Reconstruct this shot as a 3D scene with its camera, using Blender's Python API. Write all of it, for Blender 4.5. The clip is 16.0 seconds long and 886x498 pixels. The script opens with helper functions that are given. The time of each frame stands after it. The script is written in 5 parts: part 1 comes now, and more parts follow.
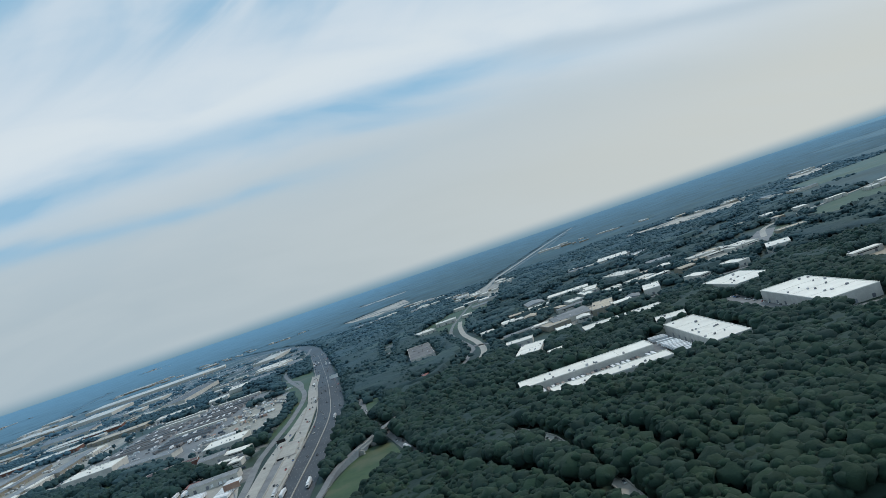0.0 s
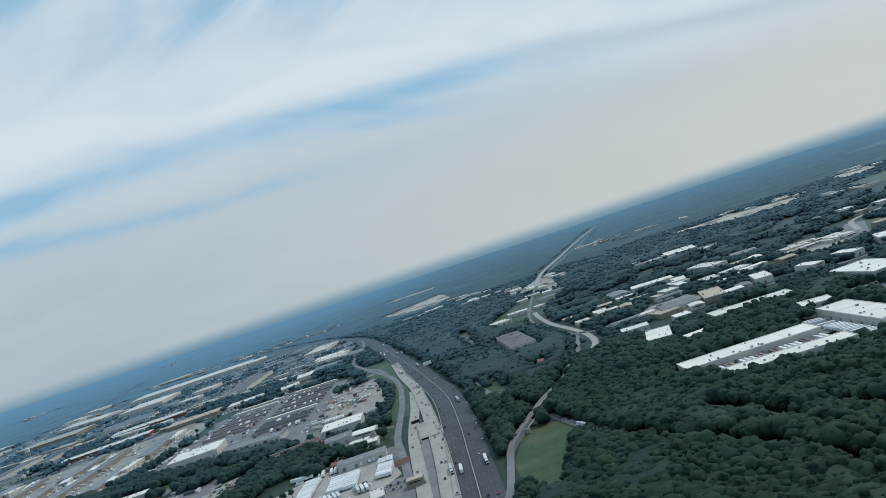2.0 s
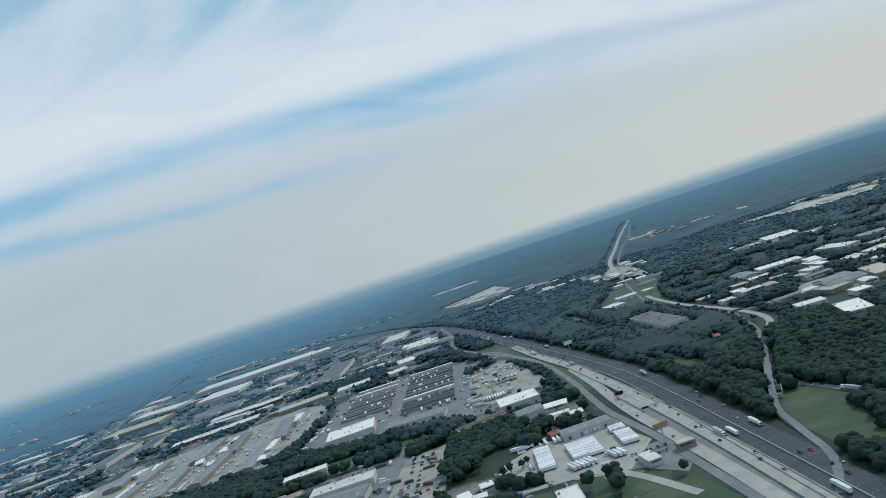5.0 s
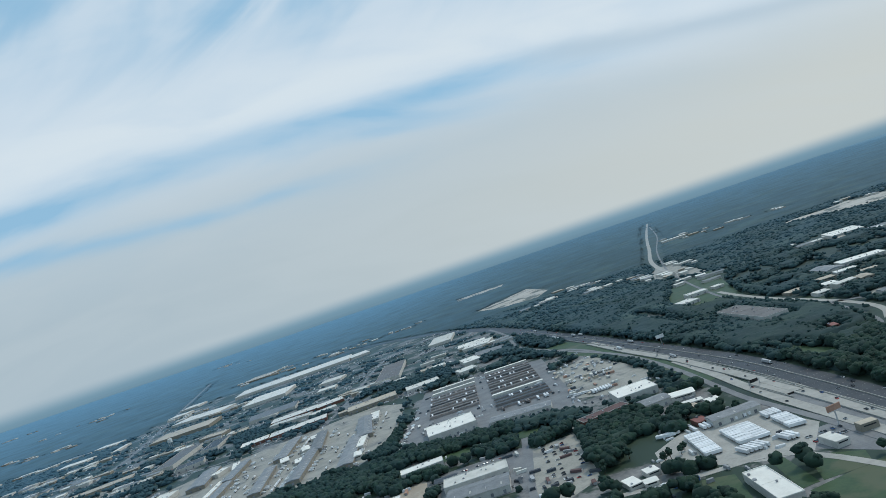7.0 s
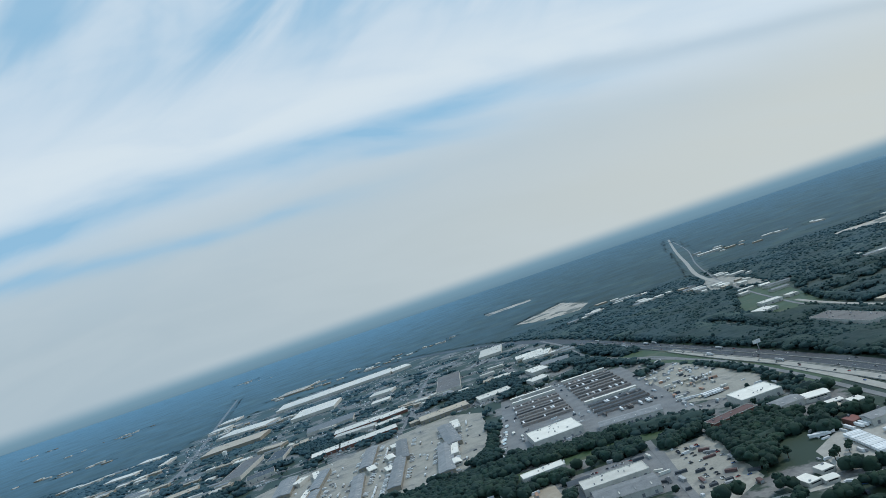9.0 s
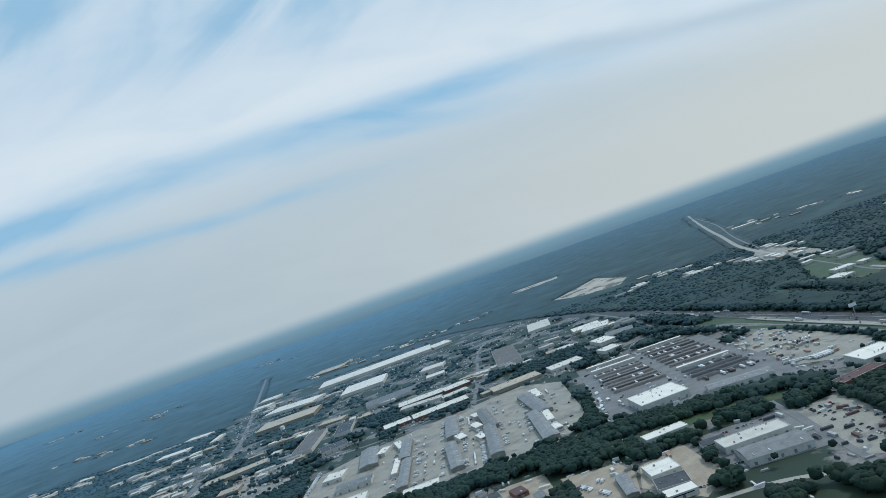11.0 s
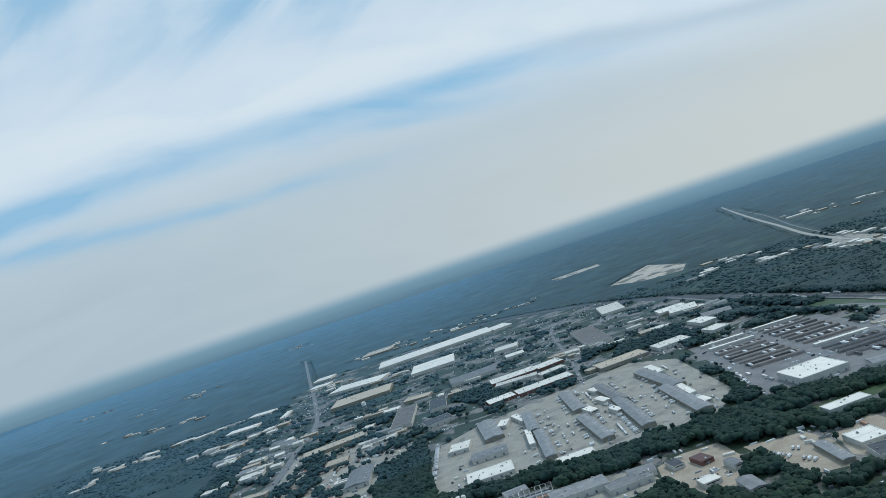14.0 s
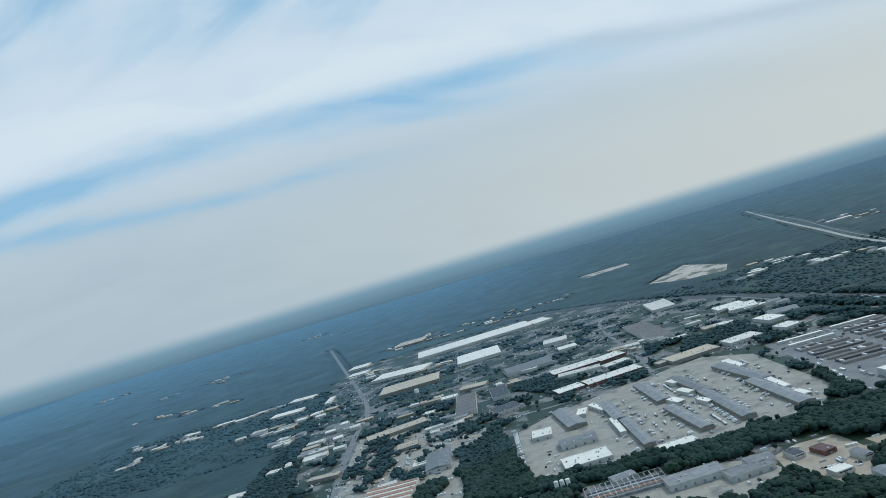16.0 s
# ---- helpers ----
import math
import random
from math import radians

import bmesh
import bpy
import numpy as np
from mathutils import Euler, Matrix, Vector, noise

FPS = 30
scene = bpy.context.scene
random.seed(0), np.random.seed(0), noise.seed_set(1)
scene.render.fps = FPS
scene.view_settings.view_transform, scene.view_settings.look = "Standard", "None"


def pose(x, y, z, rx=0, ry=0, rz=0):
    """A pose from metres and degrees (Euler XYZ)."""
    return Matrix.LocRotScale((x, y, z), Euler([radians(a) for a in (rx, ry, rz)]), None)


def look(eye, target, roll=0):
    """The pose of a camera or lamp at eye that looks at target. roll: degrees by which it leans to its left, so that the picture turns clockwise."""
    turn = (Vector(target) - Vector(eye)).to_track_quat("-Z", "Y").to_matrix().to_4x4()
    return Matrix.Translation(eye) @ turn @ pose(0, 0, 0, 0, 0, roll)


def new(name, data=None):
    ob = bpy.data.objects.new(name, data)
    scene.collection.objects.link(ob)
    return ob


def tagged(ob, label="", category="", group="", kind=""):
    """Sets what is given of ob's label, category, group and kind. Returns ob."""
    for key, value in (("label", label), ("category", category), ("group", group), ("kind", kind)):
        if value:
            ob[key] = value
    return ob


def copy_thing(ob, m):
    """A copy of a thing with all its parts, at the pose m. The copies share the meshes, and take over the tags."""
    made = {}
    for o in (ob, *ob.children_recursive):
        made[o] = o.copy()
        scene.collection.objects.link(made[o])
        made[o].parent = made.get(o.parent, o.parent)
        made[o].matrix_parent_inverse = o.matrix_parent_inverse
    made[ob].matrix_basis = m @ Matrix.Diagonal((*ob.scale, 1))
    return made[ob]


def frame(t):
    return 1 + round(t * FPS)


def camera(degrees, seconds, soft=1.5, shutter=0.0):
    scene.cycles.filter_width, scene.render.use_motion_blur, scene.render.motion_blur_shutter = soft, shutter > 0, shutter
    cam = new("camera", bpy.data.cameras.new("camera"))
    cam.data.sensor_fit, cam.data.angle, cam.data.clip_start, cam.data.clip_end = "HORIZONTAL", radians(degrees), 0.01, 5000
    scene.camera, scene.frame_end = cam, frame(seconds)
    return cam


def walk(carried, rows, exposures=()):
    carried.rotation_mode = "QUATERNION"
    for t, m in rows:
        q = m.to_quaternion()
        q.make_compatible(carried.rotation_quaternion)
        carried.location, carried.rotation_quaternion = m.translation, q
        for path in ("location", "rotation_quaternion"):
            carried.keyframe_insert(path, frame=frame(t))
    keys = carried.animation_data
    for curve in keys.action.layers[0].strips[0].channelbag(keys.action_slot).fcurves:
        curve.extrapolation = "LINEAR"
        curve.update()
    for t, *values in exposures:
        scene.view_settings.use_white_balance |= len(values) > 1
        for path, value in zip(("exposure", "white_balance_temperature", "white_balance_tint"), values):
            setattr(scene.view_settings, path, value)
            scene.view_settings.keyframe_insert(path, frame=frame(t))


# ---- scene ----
cam = camera(66.0, 16.0, soft=0.8)
# seconds, eye, yaw, pitch and roll of a climbing, banked flight
PATH = [
    (0, 0.0, 0.0, 79.1, -1.50, 0.42, -18.85),
    (0.5, -19.3, 0.4, 82.9, -1.42, 0.43, -18.76),
    (1, -38.6, 0.7, 86.8, -1.30, 0.39, -18.51),
    (1.5, -57.9, 1.2, 90.5, -1.08, 0.45, -18.34),
    (2, -77.2, 1.6, 94.3, -0.97, 0.50, -18.12),
    (2.5, -96.4, 1.9, 97.9, -0.84, 0.58, -17.98),
    (3, -115.6, 2.2, 101.4, -0.70, 0.61, -17.92),
    (3.5, -134.9, 2.6, 104.9, -0.57, 0.60, -17.95),
    (4, -154.1, 3.1, 108.3, -0.43, 0.53, -18.04),
    (6.5, -250.0, 5.8, 124.8, -0.17, 0.93, -18.67),
    (7, -269.3, 6.3, 128.2, -0.26, 1.27, -18.72),
    (7.5, -288.6, 6.9, 131.7, -0.35, 1.76, -18.71),
    (8, -307.9, 7.5, 135.1, -0.43, 2.25, -18.70),
    (8.5, -327.3, 8.2, 138.5, -0.47, 2.67, -18.76),
    (9, -346.6, 9.0, 141.8, -0.39, 2.86, -18.83),
    (11.5, -443.1, 13.3, 158.3, 0.46, 1.03, -19.53),
    (12, -462.3, 13.9, 161.6, 0.67, 0.66, -19.32),
    (12.5, -481.5, 14.3, 165.1, 0.82, 0.55, -19.05),
    (13, -500.6, 14.5, 168.5, 0.96, 0.67, -18.73),
    (13.5, -519.9, 14.6, 172.0, 1.04, 0.83, -18.54),
    (14, -539.4, 14.5, 175.3, 1.12, 0.96, -18.41),
    (14.5, -558.9, 14.2, 178.6, 1.26, 1.01, -18.03),
    (15, -578.4, 13.8, 181.6, 1.38, 1.02, -17.78),
    (15.5, -597.8, 13.3, 184.5, 1.52, 0.95, -17.20),
    (16, -617.2, 12.7, 187.4, 1.66, 0.86, -16.50),
]
walk(cam, [(t, pose(x, y, z, 90 + pitch, 0, yaw) @ pose(0, 0, 0, 0, 0, roll)) for t, x, y, z, yaw, pitch, roll in PATH],
     exposures=[(0, 0.0, 6450, 10), (4, 0.0, 6400, 9.5), (8, 0.02, 6280, 9), (16, 0.03, 6200, 8.5)])

# ---------- world, sun ----------
SUN_AZ, SUN_EL = 55.0, 48.0     # degrees: clockwise from +y, above the horizon
world = bpy.data.worlds.new("hazy_sky")
scene.world = world
world.use_nodes = True


class Nodes:
    """Short hand for node trees."""

    def __init__(self, tree):
        self.tree = tree

    def add(self, kind, inputs=None, **settings):
        n = self.tree.nodes.new(kind)
        for key, value in settings.items():
            setattr(n, key, value)
        for key, value in (inputs or {}).items():
            if isinstance(value, bpy.types.NodeSocket):
                self.tree.links.new(value, n.inputs[key])
            else:
                n.inputs[key].default_value = value
        return n

    def math(self, op, a, b=0.0, c=0.0, clamp=False):
        return self.add("ShaderNodeMath", {0: a, 1: b, 2: c}, operation=op, use_clamp=clamp).outputs[0]

    def mix(self, fac, a, b):
        return self.add("ShaderNodeMix", {0: fac, 6: a, 7: b}, data_type="RGBA", clamp_factor=True).outputs[2]

    def noise(self, vector, scale, detail=4.0, rough=0.55, distort=0.0):
        return self.add("ShaderNodeTexNoise", {"Vector": vector, "Scale": scale, "Detail": detail, "Roughness": rough, "Distortion": distort}).outputs[0]

    def smooth(self, value, lo, hi, a=0.0, b=1.0):
        return self.add("ShaderNodeMapRange", {0: value, 1: lo, 2: hi, 3: a, 4: b}, interpolation_type="SMOOTHSTEP").outputs[0]

    def xyz(self, x, y, z):
        return self.add("ShaderNodeCombineXYZ", {0: x, 1: y, 2: z}).outputs[0]


def build_sky():
    n = Nodes(world.node_tree)
    for old in list(world.node_tree.nodes):
        world.node_tree.nodes.remove(old)
    way = n.add("ShaderNodeTexCoord").outputs["Generated"]
    part_ = n.add("ShaderNodeSeparateXYZ", {0: way})
    x, y, z = part_.outputs
    el = n.math("MULTIPLY", n.math("ARCSINE", z), 57.2958)
    az = n.math("MULTIPLY", n.math("ARCTAN2", x, y), 57.2958)
    clear = n.add("ShaderNodeTexSky", sky_type="NISHITA", sun_disc=False, sun_elevation=radians(SUN_EL), sun_rotation=radians(SUN_AZ), air_density=1.0, dust_density=2.0).outputs[0]
    blue = n.mix(0.90, n.add("ShaderNodeVectorMath", {0: clear, "Scale": 0.08}, operation="SCALE").outputs[0], (0.30, 0.525, 0.715, 1))
    # cirrus: long streaks that sink to both sides, and steeper fibres high up
    fall = n.math("MAXIMUM", n.math("ADD", az, 12.0), 0.0)
    level = n.math("ADD", el, n.math("MULTIPLY", n.math("MULTIPLY", fall, fall), 0.0030))
    sink = n.math("MINIMUM", n.math("ADD", az, 17.0), 0.0)
    bowed = n.math("ADD", level, n.math("MULTIPLY", n.math("MULTIPLY", sink, sink), 0.008))
    wisps = n.noise(n.xyz(n.math("MULTIPLY", az, 0.045), n.math("MULTIPLY", bowed, 0.17), 0.0), 1.4, 4.0, 0.48, 0.3)
    along = n.math("ADD", n.math("MULTIPLY", az, 0.045), n.math("MULTIPLY", el, 0.045))
    across = n.math("SUBTRACT", n.math("MULTIPLY", el, 0.20), n.math("MULTIPLY", az, 0.11))
    fibres = n.noise(n.xyz(along, across, 5.0), 0.9, 4.5, 0.50, 0.5)
    fine = n.noise(n.xyz(n.math("ADD", n.math("MULTIPLY", az, 0.07), n.math("MULTIPLY", el, 0.06)), n.math("MULTIPLY", bowed, 0.30), 3.0), 1.0, 5.0, 0.50, 0.5)
    wave = n.math("MULTIPLY", n.math("SUBTRACT", wisps, 0.5), 2.6)

    def gap(line, centre, width, start, end, strength, ease=14.0):
        d = n.math("DIVIDE", n.math("SUBTRACT", n.math("ADD", line, wave), centre), width)
        bell = n.math("EXPONENT", n.math("MULTIPLY", n.math("MULTIPLY", d, d), -1.0))
        run = n.math("MULTIPLY", n.smooth(az, start, start + 10.0), n.smooth(az, end, end + ease, 1.0, 0.0))
        return n.math("MULTIPLY", n.math("MULTIPLY", bell, run), strength)

    gaps = n.math("ADD", gap(bowed, 14.3, 1.25, -44.0, 0.0, 1.0, 18.0), gap(level, 9.8, 0.75, -60.0, -18.0, 0.80, 22.0))
    gaps = n.math("ADD", gaps, gap(level, 14.6, 0.9, -6.0, 12.0, 0.55))
    gaps = n.math("ADD", gaps, gap(level, 12.6, 0.6, -12.0, 0.0, 0.35))
    gaps = n.math("MULTIPLY", gaps, n.smooth(fine, 0.28, 0.70, 1.10, 0.62))
    open_sky = n.math("MULTIPLY", n.smooth(bowed, 17.5, 25.0), n.smooth(fibres, 0.36, 0.66, 0.92, 0.18))
    thin = n.smooth(fine, 0.22, 0.60, 0.86, 1.0)
    cover = n.math("SUBTRACT", thin, n.math("ADD", gaps, open_sky), clamp=True)
    veil = n.mix(n.smooth(n.math("ADD", bowed, wave), 9.5, 17.0), (0.49, 0.575, 0.625, 1), (0.62, 0.71, 0.785, 1))
    crest = n.math("SUBTRACT", n.math("ADD", bowed, wave), 17.3)
    bright = n.math("EXPONENT", n.math("MULTIPLY", n.math("MULTIPLY", crest, crest), -0.16))
    veil = n.mix(n.math("MULTIPLY", bright, n.smooth(fine, 0.30, 0.62, 0.35, 1.0)), veil, (0.665, 0.745, 0.795, 1))
    sky = n.mix(cover, blue, veil)
    # a grey-blue shadow band in the cloud towards the sun's side
    dusk = n.math("DIVIDE", n.math("SUBTRACT", n.math("ADD", level, n.math("MULTIPLY", wave, 0.6)), 15.2), 0.75)
    dusk = n.math("MULTIPLY", n.math("EXPONENT", n.math("MULTIPLY", n.math("MULTIPLY", dusk, dusk), -1.0)), n.smooth(az, 8.0, 17.0, 0.0, 0.60))
    sky = n.mix(dusk, sky, (0.41, 0.53, 0.63, 1))
    low = n.mix(n.smooth(az, -36.0, 40.0), (0.405, 0.495, 0.550, 1), (0.59, 0.618, 0.585, 1))
    low = n.mix(n.smooth(fine, 0.35, 0.68, 0.0, 0.22), low, (0.56, 0.63, 0.66, 1))
    sky = n.mix(n.smooth(el, 3.0, 12.0, 0.92, 0.0), sky, low)
    # woods too far to stand as things, distance haze painted in, down from the horizon
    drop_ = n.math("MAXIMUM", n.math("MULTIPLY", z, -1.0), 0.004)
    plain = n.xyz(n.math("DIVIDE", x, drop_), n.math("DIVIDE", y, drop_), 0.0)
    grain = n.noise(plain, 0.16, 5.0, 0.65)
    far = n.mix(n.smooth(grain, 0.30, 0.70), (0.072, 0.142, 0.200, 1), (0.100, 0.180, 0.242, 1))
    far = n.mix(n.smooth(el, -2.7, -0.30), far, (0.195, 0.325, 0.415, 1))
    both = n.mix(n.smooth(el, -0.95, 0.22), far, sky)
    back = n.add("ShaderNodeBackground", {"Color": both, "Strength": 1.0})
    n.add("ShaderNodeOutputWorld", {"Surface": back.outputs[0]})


build_sky()
sun = new("sun", bpy.data.lights.new("sun", "SUN"))
sun.data.energy, sun.data.angle, sun.data.color = 1.65, radians(9.0), (1.0, 0.94, 0.85)
SUN_WAY = Vector((math.sin(radians(SUN_AZ)) * math.cos(radians(SUN_EL)), math.cos(radians(SUN_AZ)) * math.cos(radians(SUN_EL)), math.sin(radians(SUN_EL))))
sun.matrix_world = look(SUN_WAY * 1500, (0, 0, 0))

METRES = 0.545      # the plan below is laid out in units of this many metres

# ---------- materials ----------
HAZE = 0.030     # how soon the painted distance haze covers surfaces seen at a flat angle


def material(name, dark, light, size=8.0, fine=1.2, rough=0.8, haze_gloss=0.35, gain=1.0, tint=(0.22, 0.39, 0.53, 1), vary=0.0, bump=0.0, crowns=0.0, thick=1.0, third=None, third_size=40.0, third_at=(0.52, 0.66)):
    """A worn surface: two colours mixed at two scales in metres, perhaps a third in larger patches."""
    m = bpy.data.materials.new(name)
    m.use_nodes = True
    tree = m.node_tree
    for old in list(tree.nodes):
        tree.nodes.remove(old)
    n = Nodes(tree)
    place = n.add("ShaderNodeNewGeometry").outputs["Position"]
    size, fine, third_size = size * METRES, fine * METRES, third_size * METRES
    broad, grain = n.noise(place, 1.0 / size, 4.0), n.noise(place, 1.0 / fine, 3.0)
    blend = n.math("ADD", n.math("MULTIPLY", n.smooth(broad, 0.3, 0.7), 0.65), n.math("MULTIPLY", n.smooth(grain, 0.3, 0.7), 0.35))
    colour = n.mix(blend, (*dark, 1), (*light, 1))
    if third:
        colour = n.mix(n.smooth(n.noise(place, 1.0 / third_size, 5.0, 0.6), *third_at), colour, (*third, 1))
    if crowns:
        lot = n.add("ShaderNodeNewGeometry").outputs["Random Per Island"]
        colour = n.add("ShaderNodeHueSaturation", {"Color": colour, "Hue": n.smooth(n.math("FRACT", n.math("MULTIPLY", lot, 7.0)), 0.0, 1.0, 0.515, 0.475), "Value": n.smooth(lot, 0.0, 1.0, 1.0 - crowns, 1.0 + crowns)}).outputs[0]
    if vary:
        luck = n.add("ShaderNodeObjectInfo").outputs["Random"]
        colour = n.add("ShaderNodeHueSaturation", {"Color": colour, "Value": n.smooth(luck, 0.0, 1.0, 1.0 - vary, 1.0 + vary)}).outputs[0]
    flat = n.add("ShaderNodeBsdfPrincipled", {"Base Color": colour, "Roughness": rough, "Specular IOR Level": 0.25})
    if bump:
        flat.inputs["Normal"].default_value = (0, 0, 0)
        b = n.add("ShaderNodeBump", {"Height": grain, "Strength": bump, "Distance": fine * 0.45})
        tree.links.new(b.outputs[0], flat.inputs["Normal"])
    out = flat.outputs[0]
    # distance haze, painted as tinted gloss that grows at flat view angles
    if haze_gloss:
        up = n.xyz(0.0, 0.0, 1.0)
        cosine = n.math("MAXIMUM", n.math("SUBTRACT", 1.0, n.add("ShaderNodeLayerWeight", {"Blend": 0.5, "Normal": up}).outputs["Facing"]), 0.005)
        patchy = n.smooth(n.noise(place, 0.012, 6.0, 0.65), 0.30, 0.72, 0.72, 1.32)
        # more painted haze towards the west, to follow the climbing eye
        haze_by_x = n.smooth(n.add("ShaderNodeSeparateXYZ", {0: place}).outputs[0], -900.0, 150.0, 1.30, 0.62)
        haze_depth = n.math("DIVIDE", n.math("MULTIPLY", n.math("MULTIPLY", patchy, haze_by_x), HAZE * thick), cosine)
        fac = n.math("MULTIPLY", n.math("SUBTRACT", 1.0, n.math("EXPONENT", n.math("MULTIPLY", haze_depth, -1.0))), gain)
        gloss = n.add("ShaderNodeBsdfGlossy", {"Color": tint, "Roughness": haze_gloss, "Normal": up})
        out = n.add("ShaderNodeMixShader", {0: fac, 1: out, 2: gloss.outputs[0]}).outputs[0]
    n.add("ShaderNodeOutputMaterial", {0: out})
    return m


# tint and thick set the colour and amount of painted haze
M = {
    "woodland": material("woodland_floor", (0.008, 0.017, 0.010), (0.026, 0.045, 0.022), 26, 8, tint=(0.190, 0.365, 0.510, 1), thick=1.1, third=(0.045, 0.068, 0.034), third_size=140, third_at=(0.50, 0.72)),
    "leaf": material("foliage", (0.008, 0.023, 0.010), (0.016, 0.037, 0.014), 18, 1.3, 0.9, haze_gloss=1.0, tint=(0.190, 0.365, 0.510, 1), bump=0.6, crowns=0.22, thick=0.8, third=(0.026, 0.046, 0.016), third_size=46, third_at=(0.54, 0.78)),
    # far foliage and canopy: more of the painted haze than the near leaves
    "far_leaf": material("far_foliage", (0.012, 0.028, 0.016), (0.021, 0.041, 0.021), 40, 7, 0.9, haze_gloss=1.0, tint=(0.190, 0.365, 0.510, 1), bump=0.3, crowns=0.15, thick=1.2),
    "canopy": material("woods_canopy", (0.007, 0.018, 0.011), (0.019, 0.037, 0.020), 60, 14, 0.9, haze_gloss=1.0, tint=(0.190, 0.365, 0.510, 1), bump=0.3, thick=1.1, third=(0.040, 0.062, 0.034), third_size=210, third_at=(0.50, 0.68)),
    "bark": material("bark", (0.06, 0.045, 0.03), (0.12, 0.09, 0.06), 2, 0.3, haze_gloss=0),
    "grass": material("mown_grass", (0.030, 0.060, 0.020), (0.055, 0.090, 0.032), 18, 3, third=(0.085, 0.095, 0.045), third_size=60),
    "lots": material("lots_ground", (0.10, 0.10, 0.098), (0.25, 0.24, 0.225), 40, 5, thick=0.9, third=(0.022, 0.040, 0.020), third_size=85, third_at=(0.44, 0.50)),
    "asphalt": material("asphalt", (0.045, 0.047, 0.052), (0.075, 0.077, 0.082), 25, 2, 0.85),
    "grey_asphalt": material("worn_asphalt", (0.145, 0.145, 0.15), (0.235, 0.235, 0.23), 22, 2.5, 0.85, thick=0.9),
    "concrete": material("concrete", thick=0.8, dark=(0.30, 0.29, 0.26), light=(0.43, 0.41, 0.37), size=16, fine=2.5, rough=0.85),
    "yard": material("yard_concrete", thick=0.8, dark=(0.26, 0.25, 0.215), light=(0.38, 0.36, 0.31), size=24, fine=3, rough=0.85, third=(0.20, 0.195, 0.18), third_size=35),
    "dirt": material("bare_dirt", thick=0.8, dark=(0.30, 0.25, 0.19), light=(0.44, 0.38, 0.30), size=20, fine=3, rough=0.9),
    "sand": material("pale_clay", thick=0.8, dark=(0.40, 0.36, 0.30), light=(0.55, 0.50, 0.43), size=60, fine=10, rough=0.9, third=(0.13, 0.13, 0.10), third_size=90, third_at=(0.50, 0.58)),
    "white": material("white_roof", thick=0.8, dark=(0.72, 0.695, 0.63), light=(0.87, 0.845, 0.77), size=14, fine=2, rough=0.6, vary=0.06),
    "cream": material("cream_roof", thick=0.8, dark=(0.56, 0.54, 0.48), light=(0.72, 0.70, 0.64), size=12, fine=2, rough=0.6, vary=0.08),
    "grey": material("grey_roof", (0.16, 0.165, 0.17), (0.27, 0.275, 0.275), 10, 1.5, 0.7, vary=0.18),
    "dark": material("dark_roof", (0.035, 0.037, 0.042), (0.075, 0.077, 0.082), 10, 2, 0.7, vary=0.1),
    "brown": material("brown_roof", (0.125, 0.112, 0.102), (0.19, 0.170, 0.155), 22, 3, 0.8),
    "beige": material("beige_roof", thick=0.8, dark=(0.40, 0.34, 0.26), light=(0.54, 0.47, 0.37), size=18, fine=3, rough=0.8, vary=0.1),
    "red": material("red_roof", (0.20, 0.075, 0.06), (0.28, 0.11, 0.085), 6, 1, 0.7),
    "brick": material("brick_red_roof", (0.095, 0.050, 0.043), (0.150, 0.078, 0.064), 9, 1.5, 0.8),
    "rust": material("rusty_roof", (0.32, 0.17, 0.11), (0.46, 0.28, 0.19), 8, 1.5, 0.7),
    "pale_wall": material("pale_wall", (0.42, 0.41, 0.38), (0.56, 0.55, 0.51), 7, 1.2, haze_gloss=0),
    "brick_wall": material("brick_wall", (0.13, 0.065, 0.05), (0.20, 0.10, 0.08), 5, 0.6, haze_gloss=0),
    "tan_wall": material("tan_wall", (0.20, 0.185, 0.15), (0.28, 0.26, 0.215), 6, 1.0, haze_gloss=0),
    "door": material("dock_door", (0.16, 0.17, 0.19), (0.24, 0.25, 0.27), 3, 0.4, 0.5, haze_gloss=0, vary=0.3),
    "metal": material("galvanised_metal", (0.30, 0.31, 0.32), (0.44, 0.45, 0.46), 3, 0.5, 0.45, haze_gloss=0, vary=0.3),
    "trailer": material("white_panel", thick=0.8, dark=(0.66, 0.67, 0.68), light=(0.80, 0.80, 0.79), size=5, fine=1, rough=0.4, vary=0.15),
    "brown_trailer": material("dull_brown_panel", (0.16, 0.13, 0.11), (0.26, 0.21, 0.18), 6, 1, 0.6, vary=0.5),
    "rubber": material("rubber", (0.015, 0.015, 0.016), (0.03, 0.03, 0.03), 2, 0.3, haze_gloss=0),
    "glass": material("dark_glass", (0.02, 0.025, 0.03), (0.035, 0.04, 0.045), 3, 0.5, 0.1, haze_gloss=0),
    "paint_white": material("white_paint", (0.66, 0.66, 0.64), (0.78, 0.78, 0.76), 6, 1, 0.4),
    "paint_black": material("black_paint", (0.02, 0.02, 0.022), (0.04, 0.04, 0.045), 6, 1, 0.3),
    "paint_red": material("red_paint", (0.35, 0.03, 0.03), (0.46, 0.05, 0.04), 6, 1, 0.3),
    "paint_silver": material("silver_paint", (0.36, 0.37, 0.39), (0.48, 0.49, 0.50), 6, 1, 0.3),
    "paint_blue": material("blue_paint", (0.04, 0.10, 0.28), (0.07, 0.15, 0.36), 6, 1, 0.35),
    "paint_yellow": material("yellow_paint", (0.55, 0.34, 0.04), (0.66, 0.42, 0.06), 6, 1, 0.4),
}

